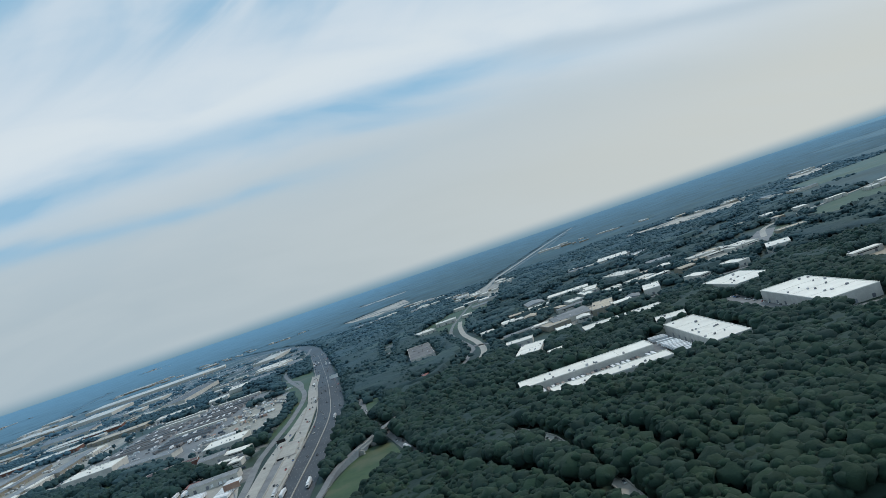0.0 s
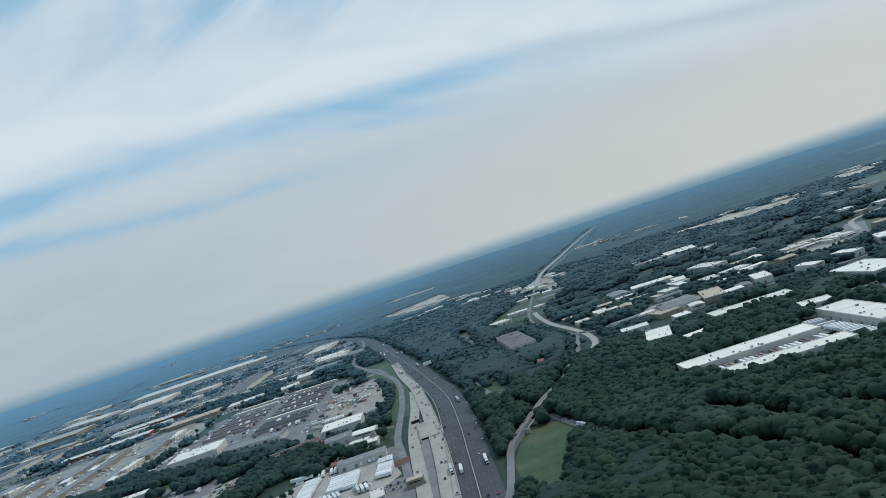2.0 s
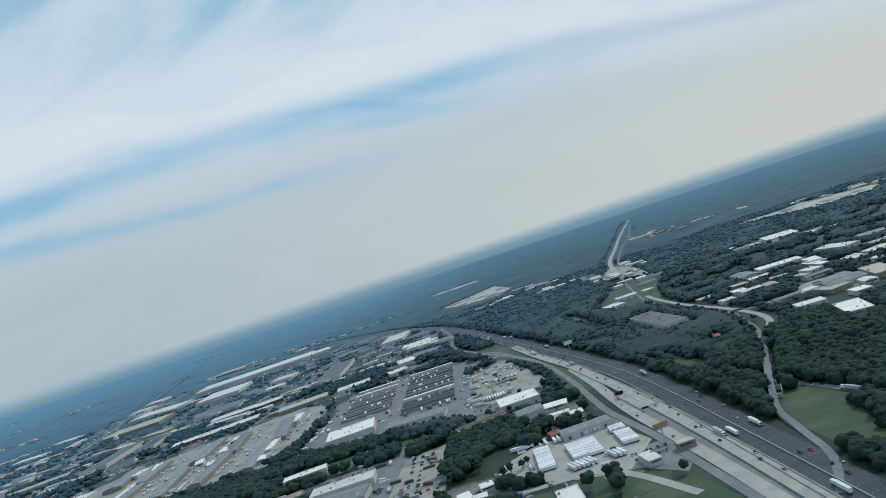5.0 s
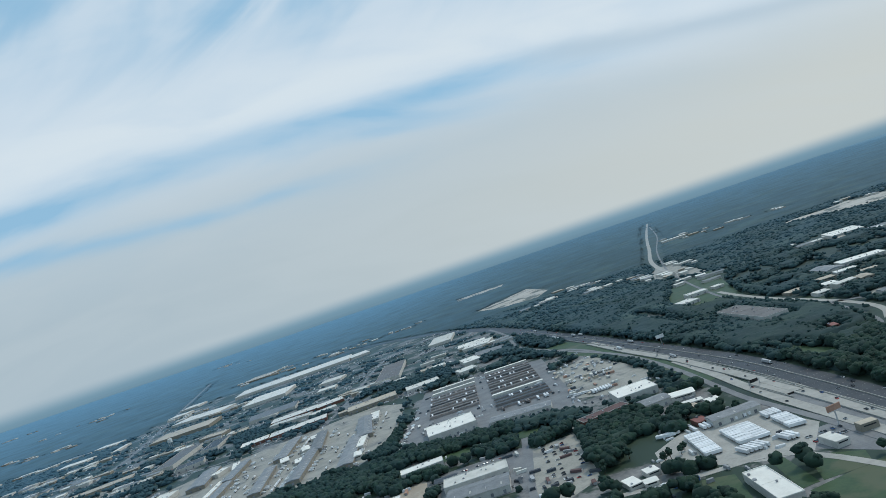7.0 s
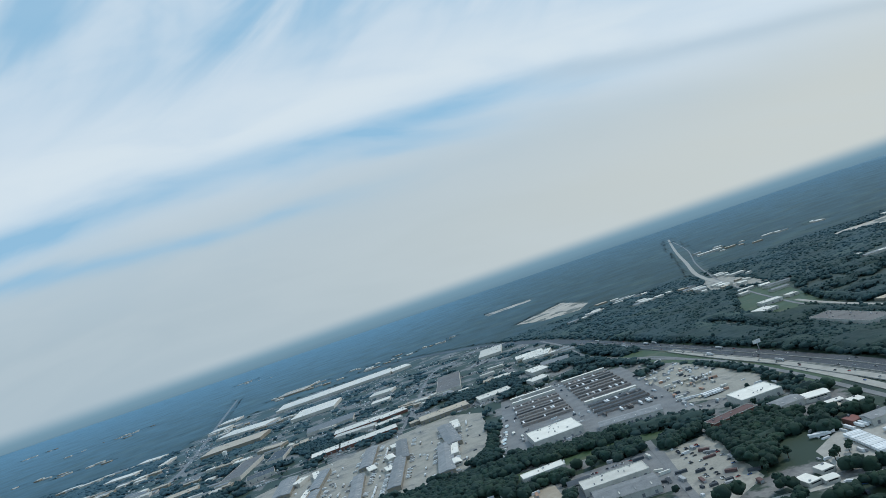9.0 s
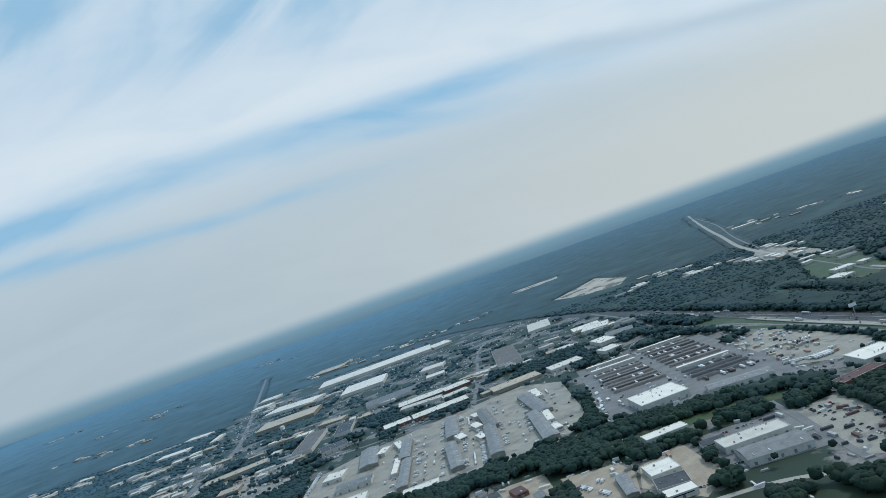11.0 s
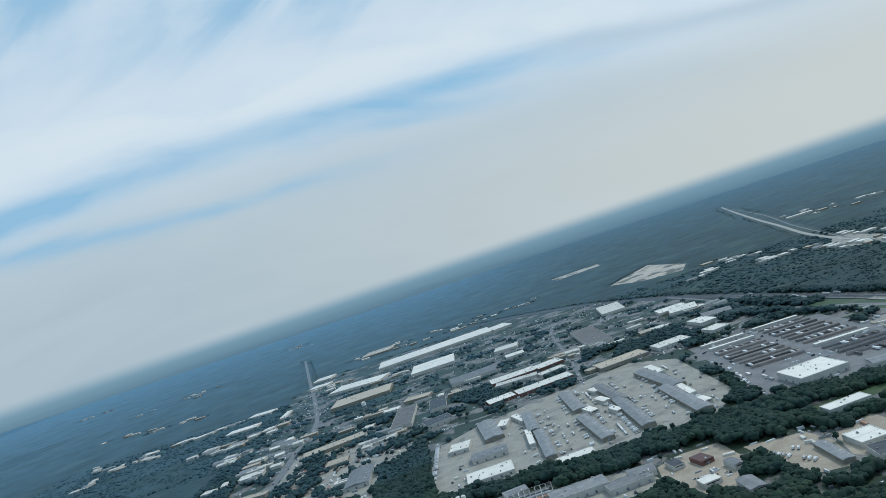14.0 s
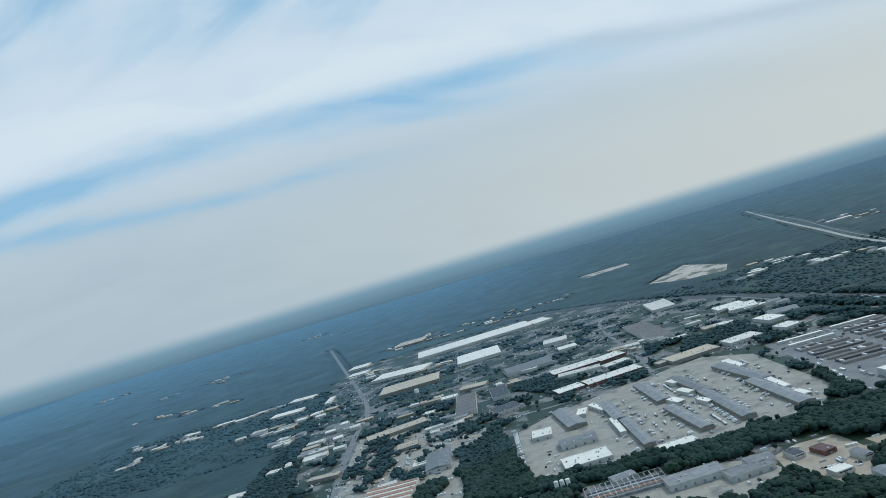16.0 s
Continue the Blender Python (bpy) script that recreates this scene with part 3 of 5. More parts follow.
def building(kind, x, y, w, d, h, rot):
    """A low works building: walls, a parapet round a flat roof or a low gable, roof units, doors."""
    COUNT[0] += 1
    h = h + (COUNT[0] * 0.37) % 1.1
    FOOTPRINTS.append((x, y, w / 2, d / 2, rot))
    big = w * d > 700
    roof = {"shed": "grey", "red_stripe": "rust"}.get(kind, kind)
    thin = kind in ("brown", "dark") and d < 10
    wall = "brown_trailer" if thin else {"brick": "brick_wall", "red": "brick_wall", "grey": "tan_wall" if d > 2.5 * w else "pale_wall", "beige": "tan_wall"}.get(kind, "pale_wall")
    if kind == "white" and -1040 < x < -830 and 1460 < y < 1720 and h < 8:
        wall = "brick_wall"
    base = new("warehouse" if big else "shop_building")
    base.matrix_basis = pose(x, y, 0, 0, 0, rot)
    if kind == "frame":
        base.name = "steel_rack"
        tagged(base, "open steel frames of a storage rack yard", "storage rack")
        for i in range(15):
            fx = -w / 2 + w * i / 14
            piece("post", "metal", base, fx, -d / 2, 0, 0.6, 0.6, h)
            piece("post", "metal", base, fx, d / 2, 0, 0.6, 0.6, h)
            piece("beam", "metal", base, fx, 0, h, 0.9, d, 0.7)
        for j in range(4):
            piece("rail", "metal", base, 0, -d / 2 + d * j / 3, h + 0.7, w, 0.7, 0.4)
            piece("pallet_load", ("grey", "rust", "metal", "grey")[j], base, 0, -d / 2 + d * (j + 0.5) / 4.3, 0.1, w * 0.92, d / 9, h * 0.5, 0.02)
        return base
    words = ("long " if max(w, d) > 2.5 * min(w, d) else "") + ("warehouse with a " if big else "low building with a ") + ROOF_WORDS[kind]
    tagged(base, words + (" and brick walls" if wall == "brick_wall" else " and pale walls" if wall == "pale_wall" else " and tan walls"), "warehouse" if big else "building")
    piece("wall", wall, base, 0, 0, -0.5, w, d, h + 0.5)
    gable = kind == "grey" or (not big and COUNT[0] % 3 == 0)
    if gable:
        ob = new("roof", gable_mesh(w, d, h + 0.02, min(w, d) * 0.07 + 0.3, roof))
        ob.parent = base
        k = int(max(w, d) / 14) if y < 1500 and big else 0
        for i in range(k):
            at = (i + 0.5) / k - 0.5
            if w >= d:
                piece("skylight", "cream" if i % 2 else "metal", base, at * w, -d / 4, h + min(w, d) * 0.035 + 0.25, 1.0, d * 0.3, 0.12)
            else:
                piece("skylight", "cream" if i % 2 else "metal", base, w / 4, at * d, h + min(w, d) * 0.035 + 0.25, w * 0.3, 1.0, 0.12)
    else:
        piece("roof", roof, base, 0, 0, h, w - 0.8, d - 0.8, 0.12)
        for sx, sy, pw, pd in () if not big or y > 2100 or d < 10 else ((0, -1, w, 0.4), (0, 1, w, 0.4), (-1, 0, 0.4, d), (1, 0, 0.4, d)):
            piece("parapet", roof if kind in ("white", "cream") else "pale_wall", base, sx * (w / 2 - 0.2) * 1.002, sy * (d / 2 - 0.2) * 1.002, h, pw, pd, 0.75)
        if kind == "red_stripe":
            for i in range(9):
                piece("roof_stripe", "cream" if i % 2 else "rust", base, 0, -d / 2 + d * (i + 0.5) / 9, h + 0.12, w - 1, d / 9 * 0.6, 0.5)
        units = 0 if d < 10 else (min(13, int(w * d / 340)) if y < 1900 else min(6, int(w * d / 1500))) if big else (1 if y < 1500 else 0)
        for i in range(units):
            s = RNG.uniform(1.1, 2.4)
            piece("rooftop_unit", RNG.choice(("metal", "metal", "door")), base, RNG.uniform(-0.44, 0.44) * w, RNG.uniform(-0.44, 0.44) * d, h + 0.12, s, s * RNG.uniform(0.7, 1.3), RNG.uniform(0.9, 1.8), 0.05)
        if big and d > 10 and kind in ("white", "cream", "brown", "beige"):
            seams = max(2, min(9, int(max(w, d) / 28)))
            for i in range(1, seams):
                at = i / seams - 0.5
                if w >= d:
                    piece("roof_seam", "cream" if kind == "white" else roof, base, at * w, 0, h + 0.12, 0.5, d - 1.2, 0.12)
                else:
                    piece("roof_seam", "cream" if kind == "white" else roof, base, 0, at * d, h + 0.12, w - 1.2, 0.5, 0.12)
    doors = int(w / (12 if big else 16)) if y < 1500 and d > 10 else 0
    for i in range(min(doors, 14)):
        dx = -w / 2 + w * (i + 0.5) / doors
        piece("dock_door" if big else "door", "door", base, dx, -d / 2 - 0.06, 0.6, 3.0, 0.2, min(3.4, h - 1.6))
    if d > 60 and y < 1500:
        for sx in (-1, 1):
            for i in range(min(9, int(d / 16))):
                piece("dock_door", "door", base, sx * (w / 2 + 0.06), -d / 2 + 16 * (i + 0.5), 0.6, 0.2, 3.2, min(3.4, h - 1.6))
    if not big and h > 4 and y < 1200:
        piece("window_strip", "glass", base, 0, -d / 2 - 0.09, h * 0.62, w * 0.7, 0.2, 1.0)
    return base


building('white', 104, 621, 124, 29, 8, -2)
building('white', 113, 561, 102, 22, 8, -4)
building('white', 213, 604, 31, 127, 9, -1)
building('white', 220, 705, 31, 25, 8, -16)
building('white', 318, 601, 46, 119, 10, -3)
building('white', 334, 785, 50, 77, 9, 5)
building('white', 196, 801, 96, 31, 7, -5)
building('white', 81, 800, 29, 59, 7, -16)
building('white', 79, 891, 36, 24, 6, -11)
building('white', 108, 748, 31, 16, 6, 6)
building('white', 421, 1628, 71, 86, 8, -15)
building('white', 226, 1257, 77, 38, 6, -12)
building('white', 252, 1189, 24, 46, 6, -16)
building('white', 233, 1131, 16, 34, 6, -2)
building('white', 284, 950, 23, 51, 9, -16)
building('white', 342, 927, 19, 35, 7, 16)
building('white', 395, 923, 20, 38, 7, 16)
building('white', 378, 1155, 20, 31, 6, -16)
building('white', -53, 1402, 36, 41, 6, 16)
building('white', -319, 885, 52, 46, 8, 2)
building('white', -282, 809, 28, 21, 6, -8)
building('white', -284, 769, 23, 12, 5, -4)
building('white', -268, 751, 15, 17, 5, -1)
building('white', -318, 517, 19, 59, 7, 0)
building('white', -401, 610, 13, 20, 4, 11)
building('white', -380, 621, 13, 14, 4, 7)
building('white', -387, 600, 12, 11, 4, 0)
building('white', -562, 1018, 72, 63, 10, 5)
building('white', -510, 1603, 41, 68, 7, 9)
building('white', -523, 1488, 41, 45, 7, 14)
building('white', -495, 1877, 77, 63, 8, -3)
building('white', -479, 1827, 70, 80, 8, -15)
building('white', -959, 1688, 113, 56, 6, 5)
building('white', -870, 1689, 67, 54, 6, 16)
building('white', -905, 1493, 125, 48, 6, 9)
building('white', -1002, 1485, 60, 44, 6, 11)
building('white', -712, 1313, 17, 72, 6, 4)
building('white', -714, 1134, 12, 83, 6, 1)
building('white', -713, 1051, 15, 28, 6, 10)
building('white', -974, 1143, 10, 89, 6, 0)
building('white', -1093, 1216, 35, 44, 6, -6)
building('white', -1047, 1033, 71, 47, 6, 2)
building('white', -923, 985, 53, 24, 6, 3)
building('white', -1010, 1277, 18, 40, 6, -16)
building('white', -980, 1281, 13, 63, 6, 15)
building('white', -862, 1188, 16, 36, 6, 16)
building('white', -831, 1303, 15, 31, 6, 16)
building('white', -832, 1226, 14, 37, 6, 16)
building('white', -827, 1145, 13, 32, 6, 16)
building('white', -602, 866, 55, 21, 6, 6)
building('white', -640, 763, 33, 35, 6, 3)
building('white', -643, 692, 31, 18, 6, 1)
building('white', -809, 778, 22, 17, 5, 10)
building('white', -1196, 2724, 456, 172, 9, 4)
building('white', -932, 2720, 77, 116, 8, 16)
building('white', -1185, 2288, 145, 169, 9, 1)
building('white', -1462, 2410, 199, 109, 8, -16)
building('white', -929, 1979, 54, 49, 6, 0)
building('white', -1699, 2925, 82, 89, 6, -5)
building('white', -1841, 2472, 97, 54, 6, -13)
building('white', -1838, 2245, 109, 56, 6, -5)
building('white', -1669, 2710, 79, 66, 6, -10)
building('white', -1696, 2266, 20, 109, 6, 1)
building('cream', 322, 1229, 36, 71, 8, 16)
building('cream', -245, 560, 12, 22, 5, 8)
building('cream', -623, 1489, 74, 49, 7, 7)
building('cream', -582, 2244, 74, 178, 8, -5)
building('cream', -955, 1625, 100, 34, 5, -7)
building('cream', -872, 1606, 65, 32, 5, 16)
building('cream', -536, 763, 73, 30, 7, 0)
building('cream', -942, 2147, 74, 71, 7, -8)
building('cream', -1526, 1552, 27, 22, 6, -2)
building('cream', -1578, 1529, 56, 32, 6, 3)
building('cream', -1712, 1382, 37, 30, 6, -3)
building('grey', 160, 1254, 33, 60, 6, -1)
building('grey', 163, 959, 54, 45, 6, -2)
building('grey', 250, 933, 20, 29, 6, -16)
building('grey', 405, 1259, 45, 41, 6, -16)
building('grey', -314, 813, 32, 27, 7, 7)
building('grey', -272, 690, 50, 19, 6, 3)
building('grey', -460, 969, 88, 29, 7, -9)
building('grey', -460, 1644, 66, 52, 7, -13)
building('grey', -724, 1247, 27, 169, 6, 7)
building('grey', -729, 1096, 25, 176, 6, 2)
building('grey', -813, 1257, 22, 152, 6, 6)
building('grey', -809, 1107, 21, 183, 6, 1)
building('grey', -879, 1284, 24, 153, 6, 2)
building('grey', -875, 1092, 20, 149, 6, 5)
building('grey', -964, 1234, 20, 124, 6, 1)
building('grey', -956, 1091, 17, 149, 6, 1)
building('grey', -1037, 1268, 34, 128, 6, 6)
building('grey', -1044, 1128, 59, 39, 6, 1)
building('grey', -682, 753, 13, 60, 5, -1)
building('grey', -535, 716, 66, 37, 7, -4)
building('grey', -771, 802, 12, 23, 5, 12)
building('grey', -778, 740, 18, 33, 5, 4)
building('grey', -1018, 924, 32, 22, 6, 10)
building('grey', -864, 858, 33, 25, 6, -2)
building('grey', -1281, 1238, 46, 104, 6, 1)
building('grey', -1058, 1864, 126, 89, 7, 6)
building('beige', 210, 946, 29, 72, 7, -15)
building('beige', -289, 752, 10, 13, 5, 8)
building('beige', -213, 566, 15, 9, 6, 0)
building('beige', -796, 1480, 34, 22, 5, 16)
building('beige', -736, 1480, 108, 55, 7, 8)
building('beige', -1406, 2109, 185, 125, 9, 1)
building('beige', -1392, 1563, 141, 46, 6, 15)
building('beige', -1353, 1400, 44, 40, 6, 5)
building('beige', -1208, 1806, 70, 44, 6, -14)
building('beige', -1516, 1339, 66, 23, 6, -9)
building('beige', -1506, 3324, 145, 154, 6, -6)
building('brown', -59, 1099, 38, 153, 9, 4)
building('brown', -725, 1876, 64, 277, 9, 0)
building('brown', -1229, 1618, 49, 192, 8, 0)
building('red', -52, 881, 9, 18, 5, -10)
building('red', -301, 704, 13, 17, 5, 6)
building('brick', -372, 832, 62, 20, 7, 14)
building('brick', -794, 842, 17, 25, 5, 16)
building('dark', -642, 720, 34, 31, 6, -6)
building('dark', -571, 789, 27, 17, 5, -2)
building('dark', -824, 852, 15, 23, 5, 11)
building('dark', -1148, 1644, 41, 109, 7, 3)
building('dark', -1143, 1471, 59, 54, 7, 16)
building('shed', -942, 864, 72, 32, 7, 3)
building('shed', -884, 841, 55, 26, 7, 7)
building('frame', -1022, 893, 102, 45, 6, -1)
building('red_stripe', -1360, 1117, 88, 93, 7, -5)


# ---------- small buildings along far streets ----------
def houses(x0, y0, x1, y1, n, spread, seed):
    luck = random.Random(seed)
    for i in range(n):
        f = luck.random()
        building(luck.choice(("white", "cream", "grey", "beige", "cream")), round(x0 + (x1 - x0) * f + luck.uniform(-spread, spread)), round(y0 + (y1 - y0) * f + luck.uniform(-spread, spread)), luck.randint(14, 46), luck.randint(14, 34), luck.randint(4, 6), luck.randint(-12, 12))


houses(-2233, 2394, -2102, 2408, 7, 25, 1)
houses(-2094, 2415, -1928, 2458, 8, 25, 2)
houses(-1889, 1991, -1663, 2058, 22, 55, 3)
houses(-1757, 1777, -1678, 1833, 12, 40, 4)
houses(-1631, 1480, -1535, 1825, 26, 50, 5)
houses(-2535, 2490, -2183, 2300, 9, 30, 6)
houses(-2333, 2090, -2288, 2378, 8, 25, 7)
houses(-4468, 5762, -4150, 5924, 8, 60, 8)
houses(846, 2343, 1053, 2212, 12, 60, 9)
houses(964, 1898, 986, 1734, 8, 40, 10)
houses(1438, 2608, 1445, 2429, 7, 50, 11)
houses(611, 3705, 613, 2979, 9, 60, 12)
houses(-117, 2261, 48, 2156, 9, 40, 13)
houses(-143, 2575, 1, 2427, 8, 50, 14)
houses(331, 1674, 502, 1562, 12, 50, 15)
houses(90, 1150, 420, 1080, 22, 80, 16)
houses(100, 900, 260, 990, 12, 50, 17)
houses(-1406, 2353, -1281, 2340, 5, 25, 18)
houses(-1650, 2700, -1500, 2500, 10, 60, 19)
houses(-1500, 3300, -700, 3300, 24, 160, 20)
houses(-900, 1760, -560, 1740, 16, 60, 21)
houses(-1400, 1700, -1000, 1800, 14, 80, 22)
houses(-620, 2050, -450, 1800, 12, 70, 23)
houses(130, 2000, 40, 1500, 12, 50, 24)
houses(-2900, 3300, -2300, 3000, 10, 60, 25)
houses(-3300, 4300, -2800, 4500, 10, 80, 26)
houses(600, 1350, 900, 1300, 12, 80, 27)
houses(-1330, 1180, -1250, 1560, 12, 50, 28)
houses(700, 3200, 970, 2939, 10, 35, 30)
houses(-2982, 4436, -2770, 4216, 6, 40, 31)
houses(-2669, 6180, -2185, 5376, 10, 80, 32)
houses(-287, 2279, -156, 2437, 9, 25, 33)
houses(40, 2150, 110, 1850, 10, 35, 34)
houses(190, 2250, 220, 2000, 6, 25, 35)
houses(420, 1120, 560, 1060, 10, 35, 36)
houses(-1635, 3304, -1418, 3298, 9, 40, 37)
building('white', 560, 3215, 110, 40, 8, -10)
building('white', 474, 950, 32, 46, 8, -25)
building('white', 442, 714, 34, 12, 6, 0)
for row_y in (1300, 1277, 1254, 1231, 1208, 1185, 1162, 1139):
    building('brown', -556, row_y, 86, 9, 3, -3)
for row_y in (1355, 1330, 1305, 1280, 1255, 1230, 1205, 1180, 1120, 1097, 1074, 1051):
    building('dark' if row_y < 1125 else 'brown', -446, row_y, 88, 9, 3, -3)
building('white', -555, 1372, 86, 9, 4, -3)
building('white', -555, 1328, 86, 9, 4, -3)
building('white', -446, 1378, 88, 9, 4, -3)
building('white', -446, 1145, 88, 9, 4, -3)


# ---------- woods ----------
def inside(poly, px, py):
    hit = np.zeros(len(px), bool)
    x0, y0 = poly[-1]
    for x1, y1 in poly:
        cond = (y1 > py) != (y0 > py)
        with np.errstate(divide="ignore", invalid="ignore"):
            hit ^= cond & (px < (x0 - x1) * (py - y1) / (y0 - y1) + x1)
        x0, y0 = x1, y1
    return hit


def near_line(line, px, py, reach):
    out = np.zeros(len(px), bool)
    for a, b in zip(line[:-1], line[1:]):
        lo, hi = np.minimum(a, b) - reach, np.maximum(a, b) + reach
        sel = np.where((px > lo[0]) & (px < hi[0]) & (py > lo[1]) & (py < hi[1]))[0]
        if len(sel):
            d = b - a
            t = np.clip(((px[sel] - a[0]) * d[0] + (py[sel] - a[1]) * d[1]) / (d @ d + 1e-9), 0, 1)
            out[sel] |= np.hypot(px[sel] - a[0] - t * d[0], py[sel] - a[1] - t * d[1]) < reach
    return out


def cleared(px, py, margin):
    out = np.zeros(len(px), bool)
    for poly in OPEN_AREAS:
        out |= inside(poly, px, py)
    for line, reach in OPEN_STRIPS:
        out |= near_line(line, px, py + 5.0, reach + 3.0)
    for x, y, a, b, rot in FOOTPRINTS:
        c, s = math.cos(radians(rot)), math.sin(radians(rot))
        u, v = (px - x) * c + (py - y) * s, -(px - x) * s + (py - y) * c
        out |= (np.abs(u) < a + margin) & (v < b + margin) & (v > -b - margin * 1.9)
    return out


GRIDS = np.random.RandomState(11)
CELLS = {s: GRIDS.rand(220, 220) for s in (1, 2)}


def field(px, py, size, which=1):
    """Smooth value noise from 0 to 1."""
    u, v = px / size + 100, py / size + 60
    i, j = np.floor(u).astype(int), np.floor(v).astype(int)
    f, g = u - i, v - j
    f, g = f * f * (3 - 2 * f), g * g * (3 - 2 * g)
    c = CELLS[which]
    at = lambda a, b: c[a % 220, b % 220]
    return (at(i, j) * (1 - f) + at(i + 1, j) * f) * (1 - g) + (at(i, j + 1) * (1 - f) + at(i + 1, j + 1) * f) * g


CREEK = spline([(-1200, 1010), (-1130, 985), (-954, 955), (-872, 940), (-792, 928), (-741, 940), (-668, 940), (-589, 930), (-515, 920), (-448, 900), (-400, 880)])
GROVES = [np.array(p, float) for p in ([(-470, 660), (-395, 670), (-380, 720), (-330, 730), (-320, 780), (-400, 860), (-440, 830)], [(-300, 1010), (-262, 900), (-255, 1000), (-285, 1100)], [(-1230, 1000), (-1150, 980), (-1150, 1200), (-1170, 1360), (-1240, 1250)], [(-1470, 1930), (-1270, 1900), (-1260, 2040), (-1480, 2040)], [(-480, 1520), (-380, 1560), (-360, 1720), (-450, 1700)], [(-740, 1520), (-560, 1540), (-560, 1620), (-700, 1640)], [(-760, 860), (-700, 870), (-660, 850), (-650, 790), (-640, 860), (-680, 920), (-760, 930)], [(-1120, 1640), (-1010, 1480), (-990, 1560), (-1090, 1760)])]


def wooded(px, py):
    """Where woods stand."""
    keep = ~cleared(px, py, 7.0)
    works = inside(np.array(INDUSTRY, float), px, py)
    belt = near_line(CREEK, px, py, 24.0)
    for g in GROVES:
        belt |= inside(g, px, py)
    keep &= ~works | belt | (field(px, py, 46) * 0.6 + field(px, py, 17, 2) * 0.4 > 0.60)
    right = (px > 60) & (py > 830) & (py < 1750)
    keep &= ~right | (field(px, py, 60) * 0.65 + field(px, py, 20, 2) * 0.35 > 0.47)
    return keep


def stand(spacing, x0, x1, y0, y1, seed):
    rs = np.random.RandomState(seed)
    gx, gy = np.meshgrid(np.arange(x0, x1, spacing), np.arange(y0, y1, spacing * 0.87))
    gx = gx + (np.arange(gx.shape[0])[:, None] % 2) * spacing / 2
    px, py = gx.ravel(), gy.ravel()
    px = px + rs.uniform(-0.38, 0.38, len(px)) * spacing
    py = py + rs.uniform(-0.38, 0.38, len(py)) * spacing
    keep = wooded(px, py)
    return px[keep], py[keep], rs


def ball(detail):
    bm = bmesh.new()
    bmesh.ops.create_icosphere(bm, subdivisions=detail, radius=1.0)
    v = np.array([tuple(p.co) for p in bm.verts])
    f = np.array([[q.index for q in p.verts] for p in bm.faces])
    bm.free()
    return v, f


def crowns(detail, px, py, pz, r, flat, rs):
    """Uneven balls at the given places, as vertices and triangles."""
    bv, bf = ball(detail)
    n = len(px)
    rough = rs.uniform(0.72, 1.22, (n, len(bv), 1))
    spin = rs.uniform(0, 2 * np.pi, n)
    c, s = np.cos(spin)[:, None], np.sin(spin)[:, None]
    v = bv[None] * rough
    v = np.stack([v[..., 0] * c - v[..., 1] * s, v[..., 0] * s + v[..., 1] * c, v[..., 2] * flat], -1) * r[:, None, None]
    v += np.stack([px, py, pz], -1)[:, None]
    f = bf[None] + (np.arange(n) * len(bv))[:, None, None]
    return v.reshape(-1, 3), f.reshape(-1, 3)


def canopy(name, label, mat, px, py, rs, radius, height, detail, smooth=True, lobes=0):
    """Interlocking crowns over a wood, each perhaps with smaller lobes, joined into one mesh."""
    n = len(px)
    r = radius * rs.uniform(0.62, 1.38, n)
    tall = height * (0.50 + 0.42 * field(px, py, 60, 2) + 0.42 * field(px, py, 19)) * rs.uniform(0.84, 1.18, n)
    flat = 0.85 if radius < 6.2 else 0.6 if radius < 9 else 0.24
    parts = [crowns(detail, px, py, tall - r * 0.85, r, flat, rs)]
    if lobes:
        k = n * lobes
        turn, lift = rs.uniform(0, 2 * np.pi, k), rs.uniform(-0.15, 0.95, k)
        big = np.repeat(r, lobes)
        reach = big * np.sqrt(np.maximum(1 - lift**2, 0.05)) * 0.82
        lx, ly = np.repeat(px, lobes) + np.cos(turn) * reach, np.repeat(py, lobes) + np.sin(turn) * reach
        parts.append(crowns(1, lx, ly, np.repeat(tall - r * 0.85, lobes) + lift * big * 0.75, big * rs.uniform(0.28, 0.52, k), 0.85, rs))
    v = np.vstack([p[0] for p in parts])
    f = np.vstack([p[1] + sum(len(q[0]) for q in parts[:i]) for i, p in enumerate(parts)])
    me = bpy.data.meshes.new(name)
    me.vertices.add(len(v))
    me.vertices.foreach_set("co", v.astype(np.float32).ravel())
    me.loops.add(f.size)
    me.loops.foreach_set("vertex_index", f.astype(np.int32).ravel())
    me.polygons.add(len(f))
    me.polygons.foreach_set("loop_start", np.arange(0, f.size, 3, dtype=np.int32))
    me.polygons.foreach_set("loop_total", np.full(len(f), 3, np.int32))
    me.polygons.foreach_set("use_smooth", np.full(len(f), smooth))
    me.materials.append(M[mat])
    me.update(calc_edges=True)
    me.validate()
    return tagged(new(name, me), label, "woods", kind="stuff")


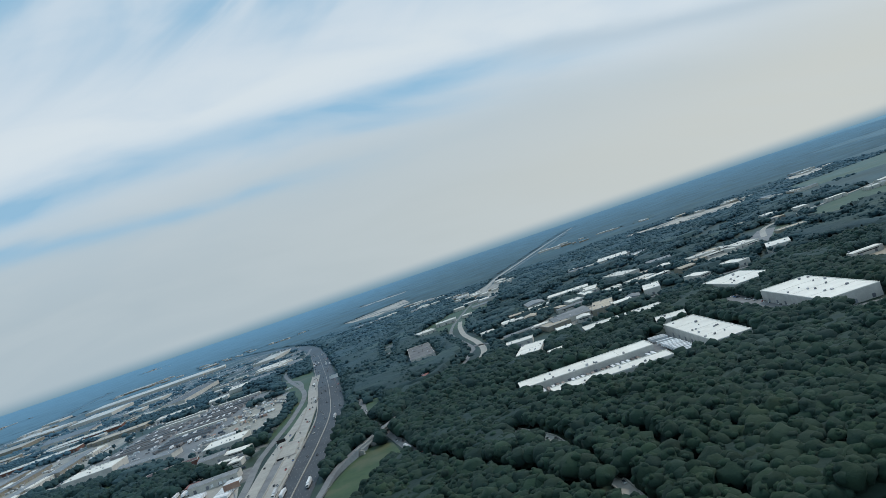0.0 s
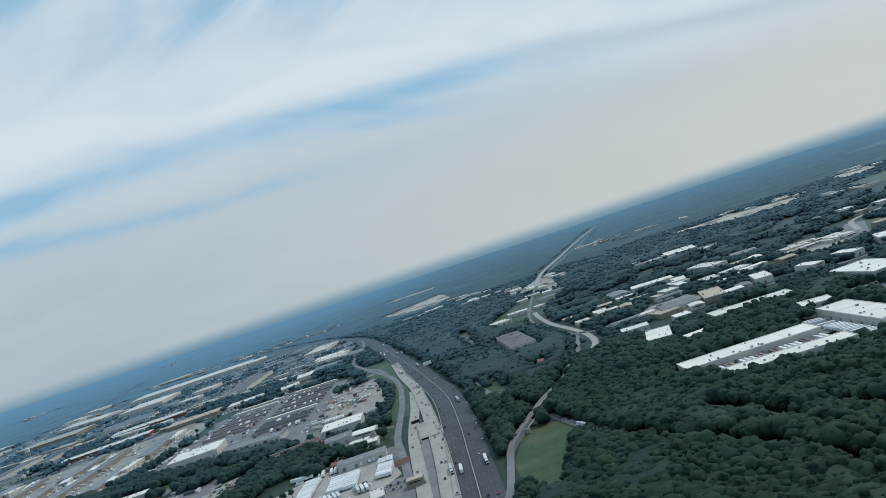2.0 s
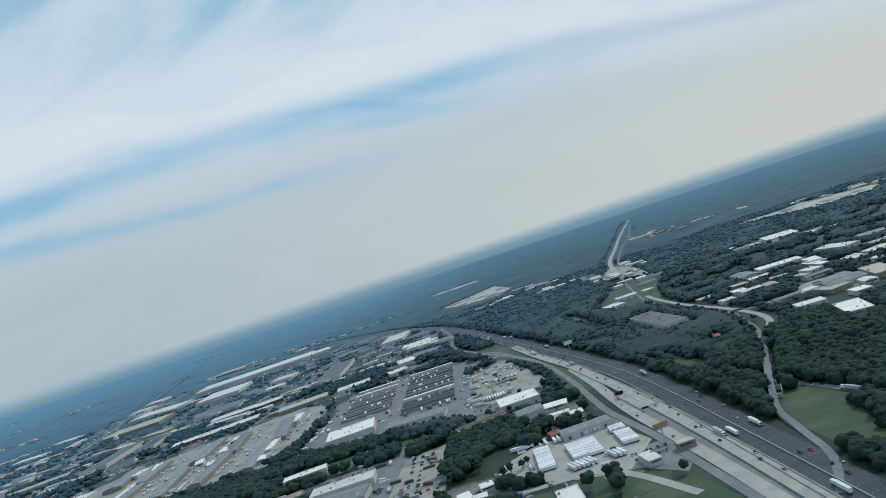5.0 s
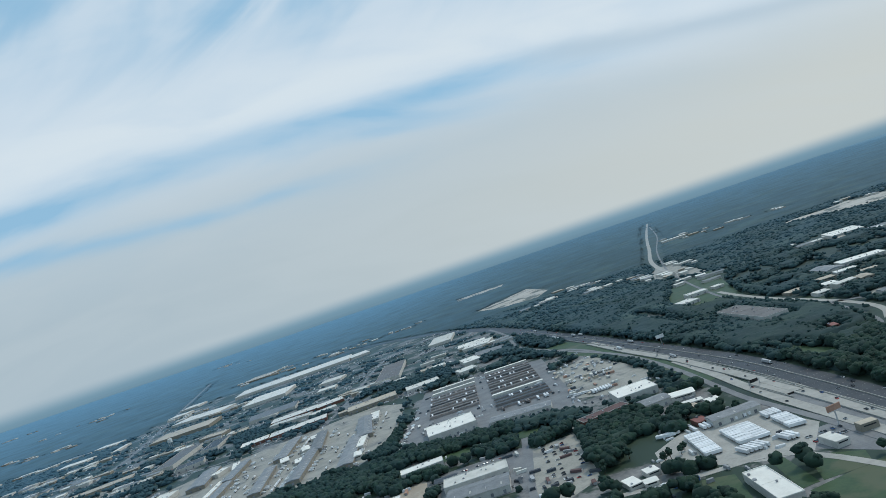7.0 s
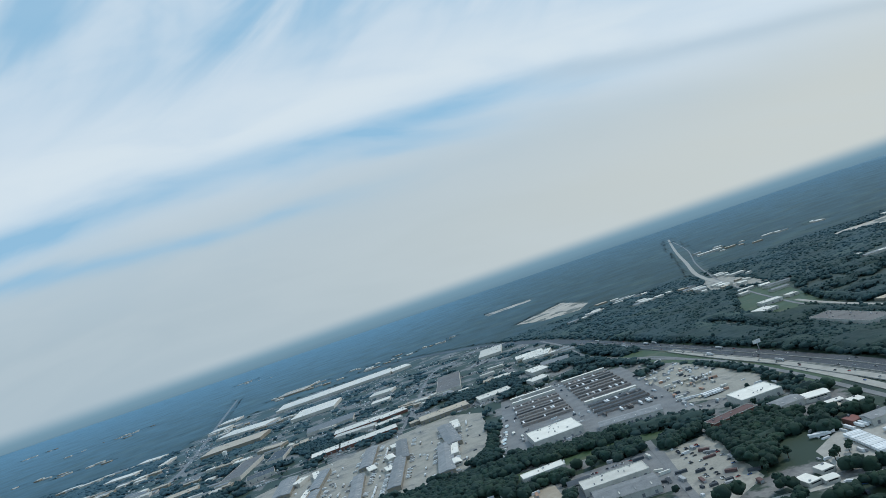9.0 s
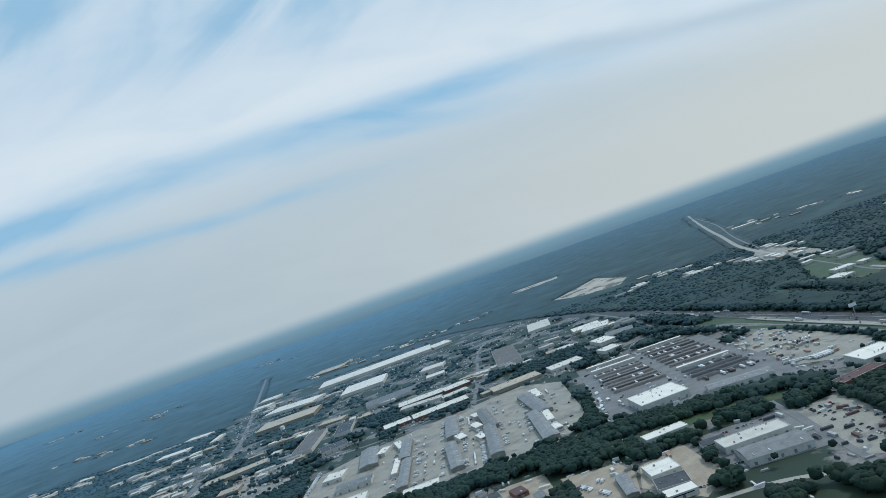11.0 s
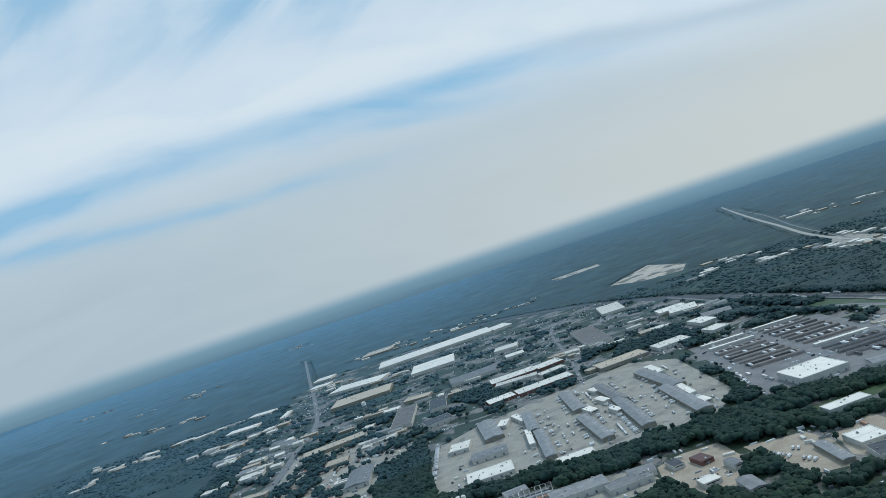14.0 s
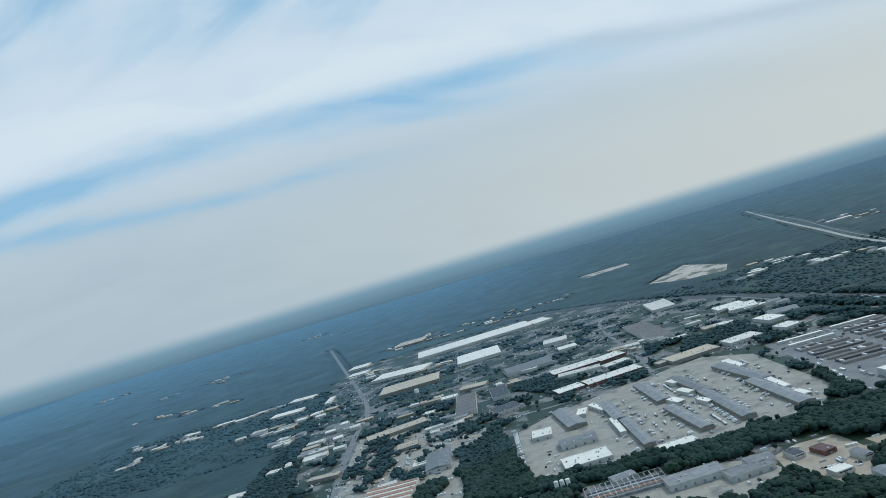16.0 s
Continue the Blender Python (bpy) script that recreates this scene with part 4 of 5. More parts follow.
def roof_of_leaves(name, label, step, x0, x1, y0, y1, seed, height, rough):
    """The closed upper side of a wood: a rolling sheet of crowns that falls to the ground at every clearing."""
    rs = np.random.RandomState(seed)
    gx, gy = np.meshgrid(np.arange(x0, x1 + step, step), np.arange(y0, y1 + step, step))
    px, py = gx.ravel(), gy.ravel()
    keep = wooded(px, py)
    rows, cols = gx.shape
    k = keep.reshape(rows, cols)
    deep = k.copy()
    for axis in (0, 1):
        for way in (1, -1):
            deep &= np.roll(k, way, axis)
    deep[[0, -1]] = False
    deep[:, [0, -1]] = False
    z = height * (0.72 + 0.30 * field(px, py, 70, 2) + 0.16 * field(px, py, 23)) + rs.uniform(-rough, rough, len(px))
    z = np.where(deep.ravel(), z, 0.1)
    jit = rs.uniform(-0.25, 0.25, (len(px), 2)) * step
    at = np.arange(rows * cols).reshape(rows, cols)
    used = k[:-1, :-1] & k[1:, :-1] & k[:-1, 1:] & k[1:, 1:]
    quads = np.stack([at[:-1, :-1], at[:-1, 1:], at[1:, 1:], at[1:, :-1]], -1)[used]
    me = from_arrays(name, np.c_[px + jit[:, 0], py + jit[:, 1], z].tolist(), quads.tolist(), "canopy", True)
    return tagged(new(name, me), label, "woods", kind="stuff")


px, py, rs = stand(7.6, -480, 520, 265, 830, 1)
canopy("near_woods", "dense dark green broadleaf woods beside the motorway", "leaf", px, py, rs, 6.0, 13.0, 2, lobes=4)
roof_of_leaves("near_woods", "closed dark green leaf canopy beside the motorway", 7.0, -480, 520, 265, 830, 41, 9.6, 1.2)
px, py, rs = stand(7.2, -1500, -480, 560, 1150, 2)
canopy("creek_woods", "dark green tree belt along the creek", "leaf", px, py, rs, 5.8, 12.0, 2, lobes=3)
px, py, rs = stand(8.5, -1700, 900, 830, 1700, 3)
sel = ~((px > -1500) & (px < -480) & (py < 1150))
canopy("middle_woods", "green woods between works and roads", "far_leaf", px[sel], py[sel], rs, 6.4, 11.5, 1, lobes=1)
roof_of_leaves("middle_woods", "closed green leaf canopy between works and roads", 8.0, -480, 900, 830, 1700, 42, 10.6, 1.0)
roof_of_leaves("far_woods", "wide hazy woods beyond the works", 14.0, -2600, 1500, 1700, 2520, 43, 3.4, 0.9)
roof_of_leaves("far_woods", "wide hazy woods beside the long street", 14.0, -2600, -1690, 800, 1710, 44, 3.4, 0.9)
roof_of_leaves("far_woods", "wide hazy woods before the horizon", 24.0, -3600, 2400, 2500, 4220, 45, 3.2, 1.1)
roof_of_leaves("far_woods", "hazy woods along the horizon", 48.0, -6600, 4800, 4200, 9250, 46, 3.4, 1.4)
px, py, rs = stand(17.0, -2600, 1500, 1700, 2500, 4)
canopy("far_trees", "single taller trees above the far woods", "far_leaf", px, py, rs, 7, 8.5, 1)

# ---------- vehicles ----------


def cylinder_mesh(name, r, length, mat, sides=10, axis="y", r2=None):
    bm = bmesh.new()
    bmesh.ops.create_cone(bm, cap_ends=True, segments=sides, radius1=r, radius2=r if r2 is None else r2, depth=length)
    if axis == "y":
        bm.transform(Matrix.Rotation(radians(90), 4, "X"))
    elif axis == "x":
        bm.transform(Matrix.Rotation(radians(90), 4, "Y"))
    me = bpy.data.meshes.new(name)
    bm.to_mesh(me)
    bm.free()
    me.materials.append(M[mat])
    return me


WHEEL = cylinder_mesh("wheel", 0.5, 2.4, "rubber", 8, "x")
CAR_WHEEL = cylinder_mesh("wheel", 0.33, 1.84, "rubber", 8, "x")


def fixed(name, me, parent, x, y, z, rz=0.0):
    ob = new(name, me)
    ob.matrix_basis = pose(x, y, z, 0, 0, rz)
    ob.parent = parent
    return ob


def trailer(mat, label, group):
    """A box trailer, its length along y."""
    base = tagged(new("trailer"), label, "trailer", group)
    piece("cargo_box", mat, base, 0, 0, 1.15, 2.6, 15.5, 2.85, 0.015)
    piece("chassis", "rubber", base, 0, 0, 0.85, 1.2, 14.5, 0.3)
    fixed("axle", WHEEL, base, 0, -5.8, 0.5)
    return base


def car_mesh(mat):
    """A saloon's body drawn as a side outline, widest at the sills."""
    side = [(-2.2, 0.35), (2.2, 0.35), (2.25, 0.75), (1.2, 0.95), (-2.1, 0.98), (-2.25, 0.8)]
    v = [(sx * 0.9, y, z) for sx in (-1, 1) for y, z in side]
    k = len(side)
    f = [tuple(range(k))[::-1] if False else tuple(range(k - 1, -1, -1)), tuple(range(k, 2 * k))]
    f += [(i, (i + 1) % k, k + (i + 1) % k, k + i) for i in range(k)]
    return from_arrays("body", v, f, mat)


def cabin_mesh():
    v = [(-0.85, -1.9, 0.96), (0.85, -1.9, 0.96), (0.85, 1.15, 0.94), (-0.85, 1.15, 0.94), (-0.68, -1.3, 1.45), (0.68, -1.3, 1.45), (0.68, 0.35, 1.45), (-0.68, 0.35, 1.45)]
    return from_arrays("cabin", v, [(4, 5, 6, 7), (0, 1, 5, 4), (1, 2, 6, 5), (2, 3, 7, 6), (3, 0, 4, 7)], "glass")


CABIN = cabin_mesh()


def car(mat, label):
    base = tagged(new("car"), label, "car", "cars")
    fixed("body", car_mesh(mat), base, 0, 0, 0)
    fixed("cabin", CABIN, base, 0, 0, 0)
    for y in (-1.4, 1.4):
        fixed("axle", CAR_WHEEL, base, 0, y, 0.33)
    return base


def truck(mat, label):
    """A lorry with a box trailer, heading +y."""
    base = tagged(new("truck"), label, "truck", "lorries on the road")
    piece("cargo_box", mat, base, 0, -3.0, 1.15, 2.6, 15.0, 2.85, 0.015)
    piece("chassis", "rubber", base, 0, 0, 0.75, 1.2, 20.0, 0.35)
    cab = piece("cab", "paint_white", base, 0, 7.2, 0.9, 2.4, 3.6, 2.6, 0.06)
    piece("windscreen", "glass", base, 0, 9.02, 2.2, 2.0, 0.1, 0.9)
    for y in (-8.4, 4.2, 8.2):
        fixed("axle", WHEEL, base, 0, y, 0.5)
    return base


def box_truck(mat, label):
    base = tagged(new("box_truck"), label, "truck", "parked box trucks")
    piece("cargo_box", mat, base, 0, -1.0, 0.9, 2.4, 6.0, 2.5, 0.015)
    piece("cab", "paint_white", base, 0, 3.1, 0.6, 2.1, 1.9, 1.7, 0.08)
    for y in (-2.6, 3.0):
        fixed("axle", WHEEL, base, 0, y, 0.5)
    return base


def drop(ob):
    """Takes a pattern of a thing away once its copies stand."""
    for o in (*ob.children_recursive, ob):
        bpy.data.objects.remove(o)


TRAILERS = [trailer("trailer", "white box trailer parked in a row", "parked trailers"), trailer("brown_trailer", "dull brown box trailer parked in a row", "parked trailers")]
CARS = [car(m, w) for m, w in (("paint_white", "white saloon car on grey asphalt"), ("paint_silver", "silver saloon car on grey asphalt"), ("paint_black", "black saloon car on grey asphalt"), ("paint_red", "red saloon car on grey asphalt"), ("paint_blue", "dark blue saloon car on grey asphalt"))]
TRUCKS = [truck("trailer", "white lorry with a long box trailer on the motorway"), truck("metal", "grey lorry with a long box trailer on the motorway")]
VANS = [box_truck("trailer", "white box truck parked in a yard"), box_truck("metal", "grey box truck parked in a yard")]
LUCK = random.Random(21)


def row(kinds, weights, x0, y0, x1, y1, pitch, turn, fill=0.9, z=0.2):
    """Vehicles side by side along a line."""
    n = int(math.hypot(x1 - x0, y1 - y0) / pitch)
    for i in range(n):
        if LUCK.random() < fill:
            f = (i + 0.5) / n
            kind = LUCK.choices(kinds, weights)[0]
            copy_thing(kind, pose(x0 + (x1 - x0) * f, y0 + (y1 - y0) * f + LUCK.uniform(-0.6, 0.6), z, 0, 0, turn + LUCK.uniform(-2, 2)))


# the truck terminal: a few trailers beside the long roofs
for y in (1288, 1243, 1198, 1153):
    row(TRAILERS, (0.7, 0.3), -600, y, -512, y - 5, 3.6, 2, 0.22)
for y in (1338, 1292, 1246, 1200, 1112, 1040):
    row(TRAILERS, (0.7, 0.3), -490, y, -402, y - 5, 3.6, 2, 0.24)
# the trailer depot
for x in (-323,):
    row(TRAILERS[:1], (1,), x, 616, x + 2, 676, 3.0, 88, 1.0)
row(TRAILERS[:1], (1,), -316, 690, -258, 688, 4.3, 4, 0.95)
for x in (-291, -278):
    row(TRAILERS[:1], (1,), x, 616, x - 1, 660, 3.0, 88, 1.0)
row(TRAILERS[:1], (1,), -254, 664, -239, 664, 3.0, 0, 1.0)
row(TRAILERS[:1], (1,), -245, 616, -245, 652, 3.0, 80, 1.0)
row(TRAILERS[:1], (1,), -306, 600, -283, 602, 3.6, 18, 1.0)
row(TRAILERS[:1], (1,), -269, 600, -257, 600, 3.2, 15, 1.0)
row(TRAILERS[:1], (1,), -345, 697, -331, 698, 4.0, 70, 1.0)
row(TRAILERS[:1], (1,), -358, 962, -330, 963, 3.6, 0, 1.0)
# the dock courts in the woods
row(TRAILERS, (0.5, 0.5), 48, 597, 168, 594, 4.6, 0, 0.8)
row(TRAILERS[:1], (1,), 184, 560, 184, 662, 5.0, 75, 0.8)
# box trucks along the sheds of the concrete yard
for sx, sy, half in ((-724, 1247, 85), (-729, 1096, 88), (-813, 1257, 76), (-809, 1107, 90), (-879, 1284, 76), (-875, 1092, 74), (-964, 1234, 62), (-956, 1091, 74)):
    for side in (-1, 1):
        row(VANS, (0.7, 0.3), sx + side * 19, sy - half, sx + side * 19, sy + half, 5.5, -90 * side, 0.30)
        row(VANS, (0.8, 0.2), sx + side * 33, sy - half, sx + side * 33, sy + half, 7.0, 0, 0.12)
row(VANS, (0.9, 0.1), -1138, 1060, -1138, 1275, 6.0, 80, 0.8)
for x0, y0, x1, y1, n in ((-640, 1040, -622, 1180, 0.4), (-395, 985, -330, 960, 0.6), (-390, 1060, -300, 1070, 0.5), (-370, 1120, -300, 1130, 0.5), (-1460, 1250, -1250, 1300, 0.35), (-1400, 1480, -1220, 1500, 0.3), (-1460, 1420, -1260, 1440, 0.3), (-1330, 1100, -1240, 1130, 0.5), (-1300, 1350, -1200, 1370, 0.5), (-728, 800, -695, 740, 0.5), (-715, 810, -690, 780, 0.4), (-390, 583, -376, 585, 1.0)):
    row(VANS, (0.75, 0.25), x0, y0, x1, y1, 6.0, LUCK.uniform(-60, 60), n)
# cars in the car parks
for x in (-460, -450, -438, -428):
    row(CARS, (1, 1, 3, 1, 1), x, 660, x + 4, 795, 3.0, 90, 0.26)
for y in (575, 588):
    row(CARS, (2, 2, 2, 1, 1), -255, y, -222, y, 3.2, 0, 0.6)
for x in (268, 282, 296):
    row(CARS, (3, 2, 1, 1, 1), x, 575, x + 4, 735, 3.2, 90, 0.28)
for x0, y0, x1, y1 in ((-585, 720, -500, 705), (-560, 810, -500, 812), (-310, 770, -260, 740), (-340, 760, -300, 740), (-650, 700, -600, 690), (-590, 1200, -585, 1260), (-820, 800, -780, 790)):
    row(CARS, (3, 2, 2, 1, 1), x0, y0, x1, y1, 3.4, LUCK.uniform(0, 90), 0.5)


def traffic(line, lanes, gap, z, lorries, seed):
    luck = random.Random(seed)
    run = np.r_[0, np.cumsum(np.linalg.norm(np.diff(line, axis=0), axis=1))]
    side = sideways(line)
    for off in lanes:
        at = luck.uniform(0, gap)
        while at < run[-1] - 30:
            x, y = (float(np.interp(at, run, line[:, c])) for c in (0, 1))
            u, v = (float(np.interp(at, run, side[:, c])) for c in (0, 1))
            turn = math.degrees(math.atan2(v, u)) + (180 if off > 0 else 0)
            kind = luck.choice(TRUCKS) if luck.random() < lorries else luck.choices(CARS, (4, 3, 4, 1, 1))[0]
            copy_thing(kind, pose(x + u * off, y + v * off, z, 0, 0, turn))
            at += gap * luck.uniform(0.4, 1.7)


traffic(main_line[(main_line[:, 1] < 1900) & (main_line[:, 1] > 420)], (-16, -12.7, -9.1, -5.5, 5.5, 9.1, 12.7, 16), 150, 0.32, 0.14, 3)
traffic(express_line[express_line[:, 1] > 480], (-5.0, -1.8, 1.8), 95, 0.93, 0.08, 4)
traffic(slip_line[slip_line[:, 1] > 480], (-2.0, 2.0), 120, 0.63, 0.1, 5)
traffic(cross_line[cross_line[:, 1] < 1000], (-2.2, 2.2), 160, 0.55, 0.0, 6)
traffic(under_line, (-2.0, 2.0), 60, 0.25, 0.06, 8)
traffic(ramp_line, (-1.8, 1.8), 110, 0.38, 0.0, 9)
for pattern in TRAILERS + CARS + TRUCKS + VANS:
    drop(pattern)

# ---------- small structures ----------


def woods_bridge():
    """Parapets, piers and abutments of the road bridge in the woods."""
    way = math.degrees(math.atan2(87, 40)) - 90
    base = tagged(new("bridge"), "narrow pale concrete road bridge over a road in the woods", "bridge")
    base.matrix_basis = pose(BRIDGE[0], BRIDGE[1], 0, 0, 0, way)
    for x in (-3.2, 3.2):
        piece("parapet", "concrete", base, x, 0, 5.5, 0.5, 96, 1.2)
    for y in (-22, 22):
        piece("pier", "concrete", base, 0, y, 0, 5.5, 1.6, 4.9, 0.05)
    for y in (-44, 44):
        piece("abutment", "concrete", base, 0, y, 0, 5.6, 2.0, 4.0)


woods_bridge()
for off in (-3.9, 3.9):
    barrier(ramp_line, off, "barrier", "pale concrete parapet of a curved slip road", 1.2, 0.3)


def bridge_deck():
    base = tagged(new("overpass"), "pale concrete overpass slab above a sunken slip road", "overpass")
    base.matrix_basis = pose(-205, 737, 0, 0, 0, 5)
    piece("deck", "concrete", base, 0, 0, 0.4, 22, 70, 1.2, 0.003)
    for x in (-9.8, 9.8):
        piece("parapet", "concrete", base, x, 0, 1.6, 0.5, 70, 0.8)
    # solid black box stands in for the shade in the underpass mouth
    piece("portal", "rubber", base, -5, -35.4, 0.3, 9, 1.2, 1.5)
    for x in (-9.8, -0.2):
        piece("abutment_wall", "concrete", base, x, -41, 0.3, 0.8, 13, 1.6)


def water_tower(x, y):
    base = tagged(new("water_tower"), "white water tank on steel legs", "water tower")
    base.matrix_basis = pose(x, y, 0)
    fixed("tank", cylinder_mesh("tank", 6.5, 9, "white", 20, "z"), base, 0, 0, 18)
    fixed("tank_roof", cylinder_mesh("tank_roof", 6.7, 2.2, "white", 20, "z", 0.6), base, 0, 0, 23.6)
    for i in range(6):
        a = i * math.pi / 3
        piece("leg", "metal", base, math.cos(a) * 5.6, math.sin(a) * 5.6, 0, 0.7, 0.7, 13.6)


def gantry(x, y, rz, w):
    base = tagged(new("sign_gantry"), "dark road sign on a steel gantry", "road sign")
    base.matrix_basis = pose(x, y, 0, 0, 0, rz)
    for sx in (-w / 2, w / 2):
        piece("post", "metal", base, sx, 0, 0, 0.6, 0.6, 9)
    piece("beam", "metal", base, 0, 0, 8.2, w, 0.6, 0.8)
    piece("sign_board", "rubber", base, 0, -0.5, 6.6, w * 0.8, 0.25, 3.4)


def billboard(x, y, mat, label):
    base = tagged(new("billboard"), label, "billboard")
    base.matrix_basis = pose(x, y, 0, 0, 0, 12)
    piece("post", "metal", base, 0, 0, 0, 0.9, 0.9, 13)
    piece("panel", mat, base, 0, 0, 13, 14, 0.8, 5)
    piece("catwalk", "metal", base, 0, -0.9, 12.6, 14, 1.0, 0.2)


def storage_tank(x, y):
    base = tagged(new("storage_tank"), "white upright storage tank in a yard", "storage tank", "storage tanks")
    base.matrix_basis = pose(x, y, 0)
    fixed("shell", cylinder_mesh("shell", 3.0, 14, "white", 16, "z"), base, 0, 0, 7)
    fixed("cap", cylinder_mesh("cap", 3.1, 1.0, "white", 16, "z", 1.0), base, 0, 0, 14.5)


bridge_deck()
water_tower(-1368, 1900)
gantry(-217, 757, 8, 12)
billboard(-205, 1110, "paint_white", "white billboard panel on a tall post")
billboard(-222, 592, "rust", "orange and tan billboard panel on a tall post")
for i in range(3):
    storage_tank(-1103 + 8 * i, 949 - i)



def container(mat, label, x, y, rz, w=2.5, d=9.0, h=2.7):
    base = tagged(new("container"), label, "container", "containers in the yards")
    base.matrix_basis = pose(x, y, 0.15, 0, 0, rz)
    piece("shell", mat, base, 0, 0, 0, w, d, h, 0.01)
    piece("end_door", "metal", base, 0, -d / 2 - 0.05, 0.15, w * 0.9, 0.1, h * 0.88)


YARDS = ((-385, -310, 960, 1190, 46, ("rust", "beige", "metal", "cream", "dark")), (-1470, -1200, 1060, 1620, 90, ("metal", "cream", "white", "rust", "grey")), (-470, -415, 640, 800, 14, ("brick", "dark", "metal")), (-740, -610, 690, 850, 14, ("rust", "metal", "cream", "white")), (-1130, -1060, 985, 1080, 10, ("white", "cream", "metal")), (-590, -470, 700, 830, 16, ("metal", "cream", "dark")), (-850, -760, 730, 880, 14, ("metal", "cream", "rust")), (-660, -600, 1030, 1130, 12, ("white", "metal")))
NAMES = {"rust": "rust-coloured", "beige": "tan", "metal": "grey metal", "cream": "cream", "dark": "dark", "white": "white", "grey": "grey", "brick": "dark red"}
for x0, x1, y0, y1, n, mats in YARDS:
    for i in range(n):
        m = LUCK.choice(mats)
        x, y = LUCK.uniform(x0, x1), LUCK.uniform(y0, y1)
        if any(abs(x - f[0]) < f[2] + 6 and abs(y - f[1]) < f[3] + 6 for f in FOOTPRINTS):
            continue
        container(m, NAMES[m] + " shipping container standing in a storage yard", x, y, LUCK.choice((0, 5, 85, 90, 60)), LUCK.uniform(2.4, 4.5), LUCK.uniform(6, 14), LUCK.uniform(2.2, 3.4))


container("paint_blue", "blue metal container standing beside a service road", -369, 576, 70, 3.0, 11, 3.2)
container("paint_blue", "blue metal container standing beside a service road", -357, 579, 70, 3.0, 11, 3.2)
container("paint_yellow", "yellow machine container standing in a works yard", -1079, 942, 20, 4.0, 9, 3.5)

# ---------- single trees ----------


def tree(seed):
    """A broadleaf tree: tapered trunk, limbs, and a crown of many clumps with gaps."""
    luck = np.random.RandomState(seed)
    base = tagged(new("tree"), "dark green broadleaf tree beside the lots", "tree", "trees among the works")
    fixed("trunk", cylinder_mesh("trunk", 0.45, 5.0, "bark", 8, "z", 0.28), base, 0, 0, 2.5)
    for i in range(2):
        limb = fixed("limb", cylinder_mesh("limb", 0.22, 4.0, "bark", 6, "z", 0.1), base, 0, 0, 0)
        a = i * 2.1 + luck.uniform(0, 1)
        limb.matrix_basis = pose(math.cos(a) * 1.2, math.sin(a) * 1.2, 5.6, math.degrees(-math.sin(a) * 0.6), math.degrees(math.cos(a) * 0.6), 0)
    bv, bf = ball(1)
    n = 26
    way = luck.normal(size=(n, 3))
    way /= np.linalg.norm(way, axis=1)[:, None]
    at = way * luck.uniform(0.4, 1.0, (n, 1)) * np.array([3.4, 3.4, 2.9]) + np.array([0, 0, 7.6])
    v = (bv[None] * luck.uniform(0.7, 1.3, (n, len(bv), 1)) * luck.uniform(1.0, 1.9, (n, 1, 1)) + at[:, None]).reshape(-1, 3)
    f = (bf[None] + (np.arange(n) * len(bv))[:, None, None]).reshape(-1, 3)
    fixed("crown", from_arrays("crown", v, f.tolist(), "leaf", True), base, 0, 0, 0)
    return base


TREES = [tree(i) for i in range(4)]
wood = np.random.RandomState(5)
tx, ty = wood.uniform(-1250, -225, 900), wood.uniform(480, 1450, 900)
ok = inside(np.array(INDUSTRY, float), tx, ty) & ~cleared(tx, ty, 3.0)
spots = [(-355, 640), (-344, 642), (-338, 650), (-362, 634)] + [(float(a), float(b)) for a, b in zip(tx[ok], ty[ok])][:90]
for i, (x, y) in enumerate(spots):
    copy_thing(TREES[i % 4], pose(x, y, 0, 0, 0, 77 * i) @ Matrix.Scale(wood.uniform(0.7, 1.15), 4))
for pattern in TREES:
    drop(pattern)


# ---------- parked vehicles and clutter too small to pick apart ----------


